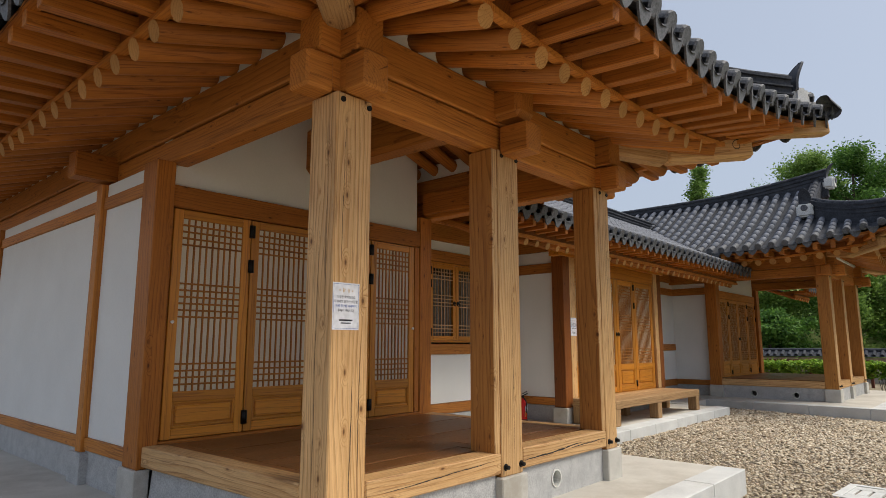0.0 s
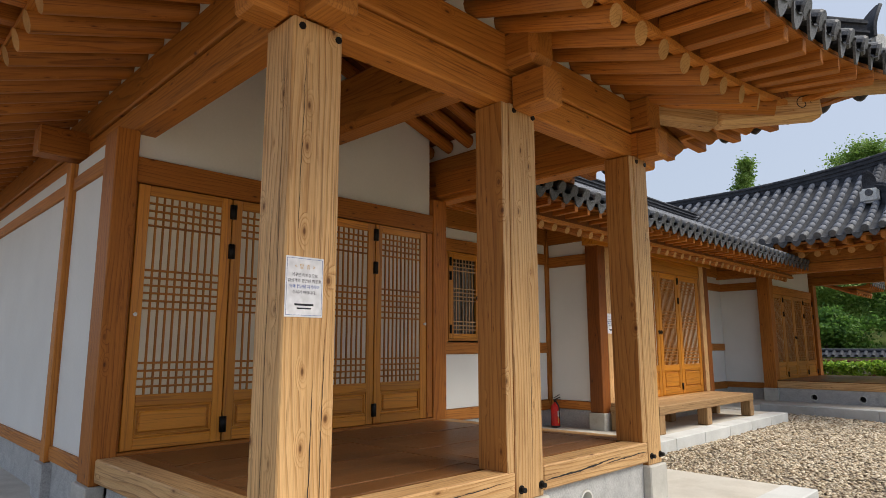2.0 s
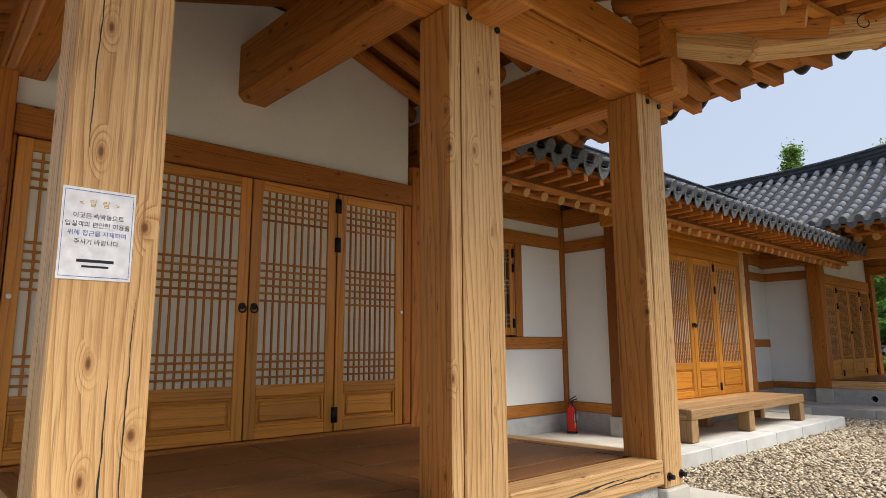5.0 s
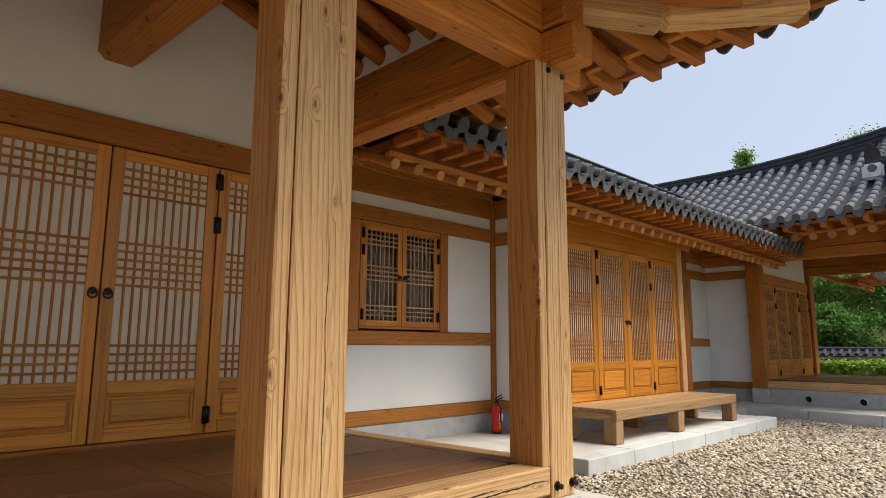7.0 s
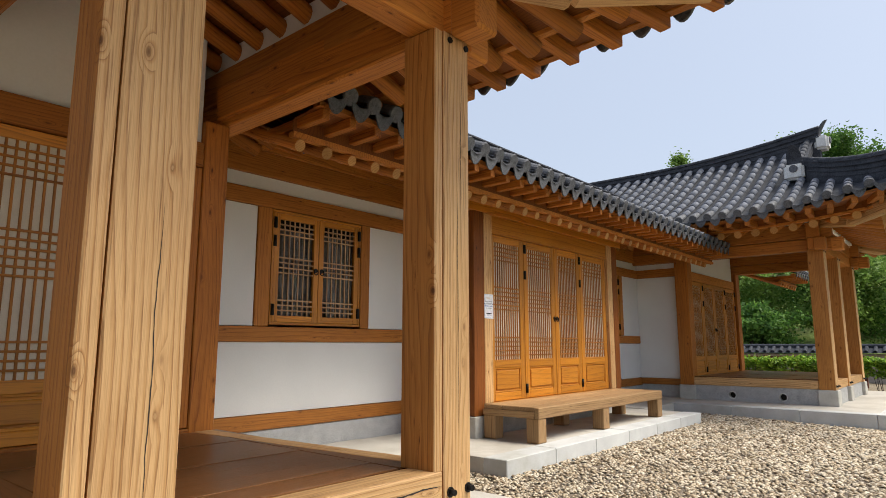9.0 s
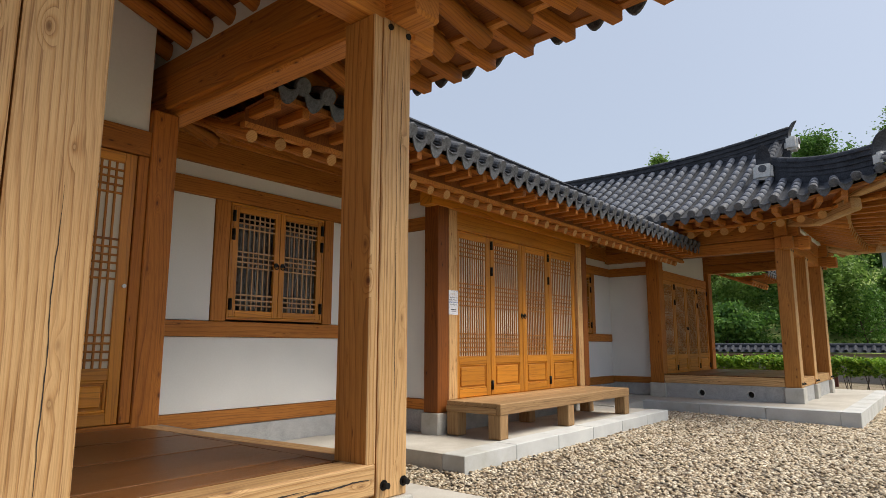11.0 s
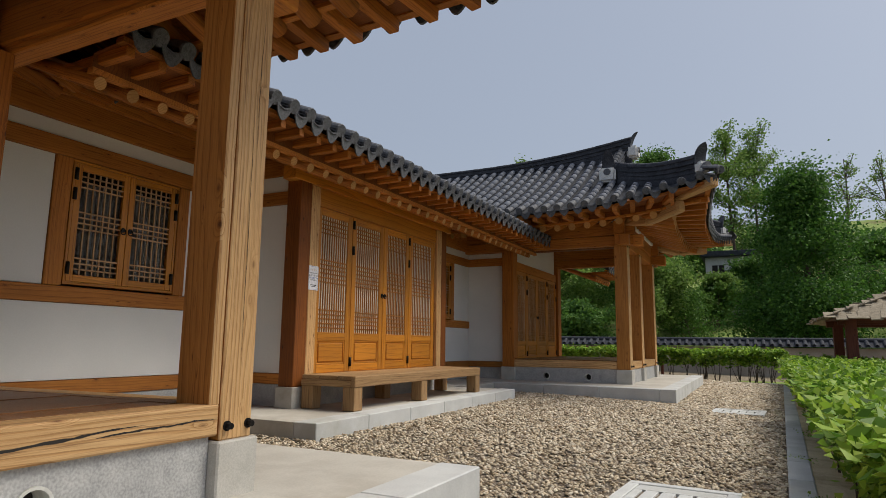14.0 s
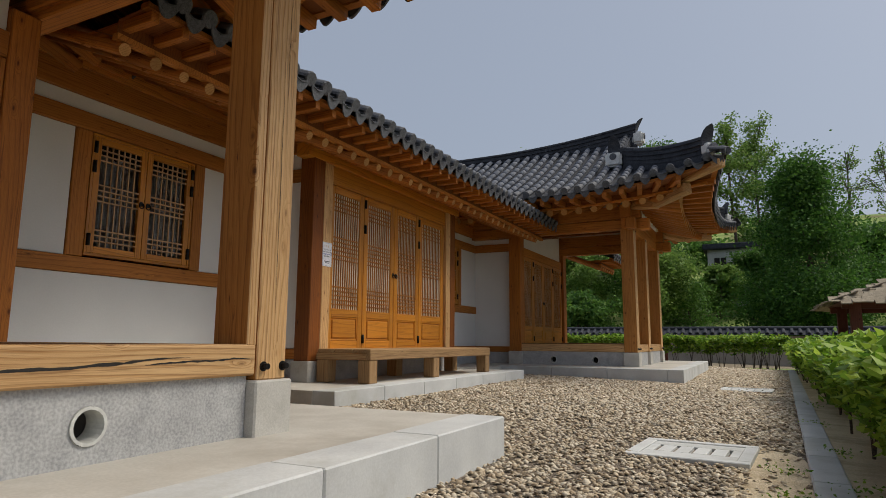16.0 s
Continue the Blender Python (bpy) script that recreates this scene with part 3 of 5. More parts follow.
# door wall of the near wing
W2 = wall("wall_porch", "white plaster wall over a row of lattice doors",
          [(-2.62, -2.46, -0.3, 3.055, 3.06, 4.45)],
          [(-2.60, -2.40, -0.28, 3.055, 2.845, 3.057), (-2.60, -2.38, -0.28, 3.055, 0.66, 0.715), (-2.56, -2.41, 2.97, 3.055, 0.72, 2.84), (-2.56, -2.41, -0.281, -0.257, 0.72, 2.84)], [], RAFTER)
# recessed wall with the casement window
xw = -3.73
W3 = wall("wall_window", "white plaster wall with pine rails around a lattice window",
          [(xw - 0.12, xw, 3.0, 4.44, 1.58, 2.95), (xw - 0.12, xw, 6.18, 7.09, 1.58, 2.95), (xw - 0.12, xw, 3.0, 7.09, 0.61, 1.40), (xw - 0.12, xw, 3.0, 7.09, 3.15, 3.31)],
          [(xw - 0.12, xw + 0.025, 3.0, 7.09, 1.405, 1.575), (xw - 0.12, xw + 0.025, 3.0, 7.09, 2.955, 3.145), (xw - 0.12, xw + 0.03, 3.0, 7.09, 0.44, 0.605),
           (xw - 0.12, xw + 0.03, 3.0, 7.09, 3.315, 3.60), (xw - 0.12, xw + 0.05, 3.0, 7.09, 3.604, 3.90), (xw - 0.13, xw + 0.02, 4.445, 4.63, 1.58, 2.95), (xw - 0.13, xw + 0.02, 6.02, 6.175, 1.58, 2.95),
           (xw - 0.15, xw + 0.03, 7.10, 7.25, 0.44, 3.62)],
          [(xw - 0.12, xw + 0.01, 3.0, 7.2, 0.1, 0.435)])
yp = 7.19
W4 = wall("wall_return_near", "narrow white plaster return wall with pine rails",
          [(xw + 0.04, -2.865, yp - 0.02, yp + 0.1, 0.61, 2.90), (xw + 0.04, -2.865, yp - 0.02, yp + 0.1, 3.09, 3.31)],
          [(xw + 0.04, -2.865, yp - 0.045, yp + 0.1, 0.47, 0.605), (xw + 0.04, -2.865, yp - 0.045, yp + 0.1, 2.905, 3.085), (xw + 0.04, -2.865, yp - 0.05, yp + 0.1, 3.315, 3.6)],
          [(xw + 0.04, -2.9, yp - 0.02, yp + 0.1, 0.1, 0.465)])
W5 = wall("wall_middle", "pine-framed front of the middle room around four doors",
          [], [(-2.79, -2.645, 7.48, 11.06, 2.925, 3.18),
               (-2.80, -2.63, 7.29, 11.245, 0.45, 0.598), (-2.82, -2.60, 6.9, 11.6, 3.185, 3.37)],
          [(-2.8, -2.66, 7.3, 11.24, 0.1, 0.448)], DOOR)
for y0, y1 in ((7.29, 7.475), (11.065, 11.245)):
    box("door_jamb", W5, WOOD, -2.78, -2.622, y0, y1, 0.60, 3.18, 0.006)
W6 = wall("wall_window_far", "recessed white plaster wall with pine rails and a window",
          [(xw - 0.12, xw, 14.09, 15.1, 1.58, 2.95), (xw - 0.12, xw, 11.3, 12.2, 1.58, 2.95), (xw - 0.12, xw, 11.3, 15.1, 0.61, 1.40), (xw - 0.12, xw, 11.3, 15.1, 3.15, 3.31)],
          [(xw - 0.12, xw + 0.025, 11.3, 15.1, 1.405, 1.575), (xw - 0.12, xw + 0.025, 11.3, 15.1, 2.955, 3.145), (xw - 0.12, xw + 0.03, 11.3, 15.1, 0.44, 0.605),
           (xw - 0.12, xw + 0.03, 11.3, 15.1, 3.315, 3.60), (xw - 0.12, xw + 0.05, 11.3, 15.1, 3.604, 3.90), (xw - 0.13, xw + 0.02, 12.205, 12.36, 1.58, 2.95), (xw - 0.13, xw + 0.02, 13.92, 14.085, 1.58, 2.95),
           (xw - 0.15, xw + 0.03, 15.11, 15.26, 0.44, 3.62)],
          [(xw - 0.12, xw + 0.01, 11.3, 15.2, 0.1, 0.435)])
yq = 14.98
W7 = wall("wall_return_far", "white plaster return wall beside the far porch",
          [(xw + 0.0, -2.725, yq - 0.02, yq + 0.1, 0.61, 2.95), (xw + 0.0, -2.725, yq - 0.02, yq + 0.1, 3.15, 3.4)],
          [(xw + 0.0, -2.725, yq - 0.045, yq + 0.1, 0.47, 0.605), (xw + 0.0, -2.725, yq - 0.045, yq + 0.1, 2.955, 3.145), (xw + 0.0, -2.725, yq - 0.05, yq + 0.1, 3.405, 3.7)],
          [(xw, -2.73, yq - 0.02, yq + 0.1, 0.1, 0.465)])
W8 = wall("wall_porch_far", "white plaster wall over the far doors",
          [(-2.68, -2.54, 15.005, 18.495, 3.06, 4.45)],
          [(-2.68, -2.49, 15.005, 18.495, 2.845, 3.057), (-2.68, -2.48, 15.005, 18.495, 0.56, 0.655)], [])
W9 = wall("wall_return_middle", "white plaster return wall of the middle room",
          [(xw, -2.865, 11.28, 11.4, 0.2, 3.6)], [], [])
W10 = wall("wall_back", "plain plaster back walls closing the house",
           [(-14.1, -14.0, -0.4, 3.2, 0, 4.5), (-14, -3.9, 3.0, 3.1, 0, 4.5), (-7.0, -6.9, 3.1, 15, 0, 4.5), (-8.4, -3.73, 15.12, 15.24, 0, 4.5),
            (-8.4, -2.72, 18.62, 18.76, 0, 4.5), (-8.5, -8.4, 15.0, 18.7, 0, 4.5)], [], [])
box("ceiling_middle", None, PLASTER, -6.9, -3.85, 3.1, 15.1, 3.7, 3.78, 0)
tagged(bpy.data.objects["ceiling_middle"], "plain ceiling inside the middle rooms", "ceiling", kind="structure")


# ---- tie beams and purlins ----
def beam(p0, p1, w, h, label, group="eave beams", mat=BEAM):
    c = (Vector(p0) + Vector(p1)) / 2
    t = thing("wooden_beam", c, label, "beam", group)
    bar("timber", t, mat, Vector(p0) - c, Vector(p1) - c, w, h, 0.014)
    return t


def wing_beams(xf, y0, y1, xb):
    """Lower tie beam and upper purlin round a porch, with crossing ends at the corners."""
    lo, hi = 3.375, 3.652
    for z, h, w in ((lo, 0.235, 0.2), (hi, 0.305, 0.24)):
        lab = "squared pine tie beam under the eave" if z == lo else "heavy pine purlin carrying the rafters"
        beam((xf, y0 - 0.29, z), (xf, y1 + 0.29, z), w, h, lab)
        for y in (y0, y1):
            beam((xf + 0.30, y, z + 0.002), (xb - 11.0, y, z + 0.002), w - 0.004, h - 0.004, lab)


def infill(name, bounds):
    """White plaster between the rafters, on top of the purlins."""
    t = thing(name, (0, 0, 0), "white plaster filling between the rafter feet", "plaster", kind="structure")
    for b in bounds:
        box("plaster_fill", t, PLASTER, *b, 0)


infill("rafter_infill_near", [(-13.5, 0.1, -0.30, -0.16, 3.79, 4.02), (-13.5, 0.1, 3.28, 3.42, 3.79, 4.02), (-0.08, 0.06, -0.16, 3.28, 3.79, 4.02)])
infill("rafter_infill_far", [(-6.0, 0.34, 14.79, 14.92, 3.79, 4.02), (-6.0, 0.34, 18.58, 18.72, 3.79, 4.02), (0.17, 0.30, 14.92, 18.58, 3.79, 4.02)])
wing_beams(-0.01, -0.22, 3.345, -2.5)
wing_beams(0.115, 14.855, 18.65, -2.5)
for xb0, y in ((0.2, 1.55),):
    c = Vector((-1.2, y, 3.67))
    t = thing("cross_beam", c, "thick hewn pine cross beam over the porch", "beam", "porch cross beams")
    bar("timber", t, BEAM, Vector((0.35, y, 3.80)) - c, Vector((-2.7, y - 0.18, 3.76)) - c, 0.29, 0.54, 0.05)
    bar("bracket", t, WOOD, Vector((-1.5, y + 0.2, 3.88)) - c, Vector((-1.7, y + 0.16, 3.88)) - c, 0.14, 0.12, 0.02)
    beam((0.42, y, 3.345), (0.12, y, 3.345), 0.22, 0.26, "projecting pine beam end over a post", "beam ends", BEAM)
beam((-3.8, -0.15, 3.43), (-3.8, -0.74, 3.43), 0.23, 0.27, "projecting pine beam end over a wall post", "beam ends", RAFTER)
beam((0.21, 16.5, 3.62), (-2.7, 16.5, 3.62), 0.26, 0.3, "pine cross beam over the far porch", "porch cross beams", WOOD_SHADED)
beam((-2.5, 3.3, 3.47), (-0.16, 3.36, 3.47), 0.22, 0.3, "deep pine beam between porch and inner post", "porch cross beams", RAFTER)


# ---- lattice doors and windows ----
def leaf(t, x0, x1, z0, z1, panel_h, nv, groups, mat, backing, stile=0.085, hinge=None, ring=None, knob=None, slats=None):
    """One leaf in the plane y = 0: stiles, rails, raised panel, lattice; backing behind."""
    f = thing("door_leaf", (0, 0, 0))
    slats = slats or mat
    f.parent = t
    d0, d1 = -0.022, 0.022
    box("stile", f, mat, x0, x0 + stile, d0, d1, z0, z1, 0.004)
    box("stile", f, mat, x1 - stile, x1, d0, d1, z0, z1, 0.004)
    a, b = x0 + stile, x1 - stile
    zb = z0 + panel_h
    box("rail", f, mat, a, b, d0 + 0.001, d1, z1 - stile * 0.95, z1, 0.004)
    box("rail", f, mat, a, b, d0 + 0.001, d1, z0, z0 + stile, 0.004)
    if panel_h > stile * 1.6:
        box("rail", f, mat, a, b, d0 + 0.001, d1, zb - stile, zb, 0.004)
        box("panel_moulding", f, mat, a, b, 0.002, 0.018, z0 + stile, zb - stile, 0.0)
        for p, q, r, s in ((a, b, z0 + stile, z0 + stile + 0.022), (a, b, zb - stile - 0.022, zb - stile), (a, a + 0.022, z0 + stile + 0.022, zb - stile - 0.022), (b - 0.022, b, z0 + stile + 0.022, zb - stile - 0.022)):
            box("bead", f, mat, p, q, -0.014, 0.004, r, s, 0.006)
        box("raised_panel", f, mat, a + 0.04, b - 0.04, -0.018, 0.012, z0 + stile + 0.04, zb - stile - 0.04, 0.014)
    else:
        zb = z0 + stile
    zt = z1 - stile * 0.95
    box("backing", f, backing, a, b, 0.0005, 0.004, zb, zt, 0)
    for i in range(1, nv + 1):
        x = a + (b - a) * i / (nv + 1)
        box("slat", f, slats, x - 0.0085, x + 0.0085, -0.013, 0.0, zb, zt, 0.0015)
    for z in groups(zb, zt):
        box("slat", f, slats, a, b, -0.015, -0.001, z - 0.0085, z + 0.0085, 0.0015)
    if hinge is not None:
        for z in (z1 - 0.12, z1 - 0.12 - (z1 - z0) * 0.17, z0 + 0.14):
            rod("hinge", f, IRON, (hinge, -0.030, z - 0.065), (hinge, -0.030, z + 0.065), 0.022, None, "black iron hinge", 8)
    if ring is not None:
        bm = bmesh.new()
        zc = ring[1]
        maj, mnr, n, k = 0.030, 0.007, 14, 6
        vs = [[bm.verts.new((ring[0] + (maj + mnr * math.cos(2 * math.pi * j / k)) * math.cos(2 * math.pi * i / n), -0.036 + mnr * math.sin(2 * math.pi * j / k),
                             zc - 0.02 + (maj + mnr * math.cos(2 * math.pi * j / k)) * math.sin(2 * math.pi * i / n))) for j in range(k)] for i in range(n)]
        for i in range(n):
            for j in range(k):
                bm.faces.new((vs[i][j], vs[i][(j + 1) % k], vs[(i + 1) % n][(j + 1) % k], vs[(i + 1) % n][j]))
        part("ring_handle", bm, IRON, f, "black iron ring handle")
        rod("handle_plate", f, IRON, (ring[0], -0.03, zc), (ring[0], -0.02, zc), 0.028, None, "", 12)
    if knob is not None:
        rod("knob", f, WHITE, (knob[0], -0.045, knob[1]), (knob[0], -0.02, knob[1]), 0.016, 0.01, "small white knob", 10)
    return f


def bands(top, mid, bot, step):
    """Heights of the cross slats: a close group at the top, one in the middle, one at the bottom."""
    def heights(z0, z1):
        out = [z1 - step * (i + 1) for i in range(top)]
        c = z0 + (z1 - z0) * 0.52
        out += [c + step * (i - (mid - 1) / 2) for i in range(mid)]
        return out + [z0 + step * (i + 1) for i in range(bot)]
    return heights


def door_set(name, label, at, turn, edges, z0, z1, panel_h, nv, groups, backing, hinges, rings, knobs, stile=0.085):
    t = thing(name, at, label, "door", kind="structure", turn=turn)
    # Near-black sheet behind the leaves, standing in for shade in the gaps.
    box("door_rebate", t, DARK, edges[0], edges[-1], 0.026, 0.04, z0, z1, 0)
    for i in range(len(edges) - 1):
        leaf(t, edges[i] + 0.006, edges[i + 1] - 0.006, z0, z1, panel_h, nv, groups, DOOR, backing, stile, hinges.get(i), rings.get(i), knobs.get(i), SLAT_DARK)
    return t


door_set("door_1", "closed orange pine doors with paper-backed lattice and lower panels", (-2.435, 0, 0), 90,
         (-0.255, 0.56, 1.385, 2.205, 2.965), 0.72, 2.835, 0.42, 9, bands(4, 6, 4, 0.062), PAPER,
         {0: 0.555, 1: 0.575, 2: 2.198, 3: 2.215}, {1: (1.335, 1.77), 2: (1.435, 1.77)}, {0: (-0.215, 1.77), 3: (2.925, 1.77)}, 0.09)
door_set("door_2", "closed orange pine four-leaf doors with fine lattice above panels", (-2.70, 0, 0), 90,
         (7.48, 8.355, 9.255, 10.1, 11.06), 0.605, 2.92, 0.56, 11, bands(4, 6, 5, 0.062), PAPER,
         {1: 8.375, 2: 10.08}, {1: (9.215, 1.79), 2: (9.30, 1.79)}, {}, 0.11)
door_set("door_3", "closed orange pine lattice doors of the far porch", (-2.52, 0, 0), 90,
         (15.01, 15.87, 16.74, 17.61, 18.49), 0.66, 2.835, 0.45, 9, bands(4, 6, 4, 0.062), PAPER,
         {0: 15.03, 1: 15.88, 2: 17.6, 3: 18.47}, {1: (16.70, 1.75), 2: (16.79, 1.75)}, {}, 0.09)


def casement(name, y0, y1, z0, z1, label):
    t = thing(name, (-3.74, (y0 + y1) / 2, z0), label, "window", kind="structure", turn=90)
    w, h = (y1 - y0) / 2, z1 - z0
    for a, b, c, d in ((-w, w, 0, 0.03), (-w, w, h - 0.03, h), (-w, -w + 0.03, 0.03, h - 0.03), (w - 0.03, w, 0.03, h - 0.03)):
        box("window_frame", t, DOOR, a, b, -0.025, 0.08, c, d, 0.003)
    for s in (-1, 1):
        a, b = (-w + 0.032, -0.003) if s < 0 else (0.003, w - 0.032)
        f = leaf(t, a, b, 0.032, h - 0.032, 0.0, 6, bands(3, 4, 3, 0.06), DOOR, GLASS, 0.075, -w + 0.036 if s < 0 else w - 0.036, (s * 0.045, h * 0.5), slats=SLAT)
        f.name = "window_sash"
    bm = bmesh.new()
    n = 90
    lo = [bm.verts.new((-w + 0.04 + (2 * w - 0.08) * i / n, 0.095 + 0.024 * math.sin(i * 0.9) + 0.008 * math.sin(i * 0.37), 0.03)) for i in range(n + 1)]
    up = [bm.verts.new((v.co.x, v.co.y, h - 0.16 - 0.05 * abs(math.sin(k * 0.21)))) for k, v in enumerate(lo)]
    for i in range(n):
        bm.faces.new((lo[i], lo[i + 1], up[i + 1], up[i]))
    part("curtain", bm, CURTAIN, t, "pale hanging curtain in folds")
    # Near-black sheet set in place of the unlit room.
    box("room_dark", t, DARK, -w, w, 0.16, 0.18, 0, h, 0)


casement("window_1", 4.64, 6.01, 1.60, 2.945, "closed orange pine casement window with lattice, curtain behind")
casement("window_2", 12.37, 13.91, 1.60, 2.945, "closed orange pine casement window with lattice in the far recess")


# ---- tiled roofs ----
def tile_shape(r=0.078, ln=0.36, seg=6, thick=0.014):
    """A half-round cover tile lying along x, open at both ends, slightly tapered."""
    v, f = [], []
    for x, k in ((-ln / 2, 1.0), (ln / 2, 0.9)):
        for rr in (r * k, (r - thick) * k):
            for i in range(seg + 1):
                a = math.pi * i / seg
                v.append((x, rr * math.cos(a), rr * math.sin(a)))
    n = seg + 1
    for i in range(seg):
        f.append((i, i + 1, 2 * n + i + 1, 2 * n + i))
        f.append((n + i + 1, n + i, 3 * n + i, 3 * n + i + 1))
        f.append((i + 1, i, n + i, n + i + 1))
    return v, f


TV, TF = tile_shape()
TILE_MESH = Soup()
TILE_MESH.add(TV, TF)
TILE_MESH = TILE_MESH.mesh("roof_tile", TILE, True)


def end_shape():
    """Cover tile with a round face that hangs at the eave."""
    v, f = tile_shape(0.082, 0.30, 8)
    n = len(v)
    for i in range(12):
        a = 2 * math.pi * i / 12
        v.append((-0.152, 0.084 * math.cos(a), 0.084 * math.sin(a)))
    for i in range(12):
        a = 2 * math.pi * i / 12
        v.append((-0.172, 0.075 * math.cos(a), 0.075 * math.sin(a)))
    f.append(tuple(range(n + 12, n + 24))[::-1])
    f.append(tuple(range(n, n + 12)))
    for i in range(12):
        j = (i + 1) % 12
        f.append((n + i, n + j, n + 12 + j, n + 12 + i))
    return v, f


def lip_shape(w=0.24):
    """The drip plate of a pan tile: a tongue that hangs, leaning outwards, between two cover tiles."""
    v, f, n = [], [], 8
    for x in (0.0, 0.02):
        for i in range(n + 1):
            u = i / n * 2 - 1
            hang = 0.105 * max(0.0, 1 - abs(u) ** 1.7) ** 0.8
            top = 0.02 - 0.055 * (1 - u * u)
            v += [(-0.17 + x, u * w / 2, top), (-0.17 + x - 0.035 * hang / 0.105, u * w / 2, top - 0.022 - hang)]
    m = 2 * (n + 1)
    for i in range(n):
        a = 2 * i
        f += [(a, a + 1, a + 3, a + 2), (m + a, m + a + 2, m + a + 3, m + a + 1), (a + 1, m + a + 1, m + a + 3, a + 3), (a, a + 2, m + a + 2, m + a)]
    return v, f


EV, EF = end_shape()
LV, LF = lip_shape()
END_MESH, LIP_MESH = Soup(), Soup()
END_MESH.add(EV, EF)
END_MESH = END_MESH.mesh("eave_tile", TILE_END)
LIP_MESH.add(LV, LF)
LIP_MESH = LIP_MESH.mesh("drip_tile", TILE_END)


def frame_at(p, inward, up):
    x = Vector(inward).normalized()
    y = Vector(up).cross(x).normalized()
    m = Matrix((x, y, x.cross(y))).transposed().to_4x4()
    m.translation = p
    return m


class Eave:
    """One straight side of a roof. o: the corner of its tile edge, along: unit vector, inward: unit vector, length.
    The edge rises and swings out towards a raised end (ends: which of start, finish)."""
    def __init__(self, o, along, inward, length, ze, ends, lift=0.36, flare=0.38, reach=3.1, a=0.45, b=0.03):
        self.o, self.al, self.inw, self.len = Vector(o), Vector(along), Vector(inward), length
        self.ze, self.ends, self.lift, self.flare, self.reach, self.a, self.b = ze, ends, lift, flare, reach, a, b

    def rise(self, e):
        k = 0.0
        if self.ends[0]:
            k = max(k, 1 - max(e, 0) / self.reach)
        if self.ends[1]:
            k = max(k, 1 - max(self.len - e, 0) / self.reach)
        return max(k, 0) ** 2

    def at(self, e, d, z=None):
        """z None: on the tile bed; else a height given for the level part of the eave."""
        k = self.rise(e)
        out = self.flare * k * max(0.0, 1 - d / 1.6)
        zz = (self.ze + self.a * d + self.b * d * d) if z is None else z
        near_start = self.ends[0] and (e < self.len / 2 or not self.ends[1])
        p = self.o + self.al * (e + (-out if near_start else out if self.ends[1] else 0)) + self.inw * (d - out)
        return Vector((p.x, p.y, zz + self.lift * k * max(0.0, 1 - d / 2.4)))


def lay_tiles(roof, ev, depth, pitch=0.275, single=0, name="slope", start=0.0, finish=0.0):
    """Bed, cover tiles, eave ends. depth(e) says how far up a row runs; the first `single` tiles of a row are pieces of their own."""
    bed, rest = Soup(), Soup()
    rows = int((ev.len - start - finish) / pitch)
    for r in range(rows + 1):
        e = start + (ev.len - start - finish) * r / rows
        dm = depth(e)
        n = max(1, int(dm / 0.29))
        for i in range(n):
            d0, d1 = i * 0.29, min((i + 1) * 0.29, max(dm, 0.29))
            p, q = ev.at(e, d0), ev.at(e, d1)
            mid = (p + q) / 2 + Vector((0, 0, 0.022))
            m = frame_at(mid, q - p, (0, 0, 1)) @ Matrix.Rotation(0.035, 4, "Y")
            if i == 0:
                part("eave_tile", END_MESH, TILE_END, roof, "", m)
            elif i < single:
                part("roof_tile", TILE_MESH, TILE, roof, "", m)
            else:
                rest.add(TV, TF, m)
        if r < rows:
            e2 = e + pitch / 2
            p, q = ev.at(e2, 0.0), ev.at(e2, 0.3)
            part("drip_tile", LIP_MESH, TILE_END, roof, "", frame_at((p + q) / 2, q - p, (0, 0, 1)))
            em = start + (ev.len - start - finish) * (r + 1) / rows
            k = max(2, int(max(dm, depth(em)) / 0.3))
            vs, fs = [], []
            for i in range(k + 1):
                for u in (0, 0.25, 0.5, 0.75, 1):
                    ee = e + (em - e) * u
                    pt = ev.at(ee, depth(ee) * i / k)
                    vs.append((pt.x, pt.y, pt.z - 0.055 * math.sin(math.pi * u)))
            for i in range(k):
                for j in range(4):
                    a = i * 5 + j
                    fs.append((a, a + 1, a + 6, a + 5))
            bed.add(vs, fs)
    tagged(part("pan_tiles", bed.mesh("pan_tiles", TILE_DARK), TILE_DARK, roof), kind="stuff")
    if rest.n:
        tagged(part("cover_tiles", rest.mesh("cover_tiles", TILE, True), TILE, roof), kind="stuff")


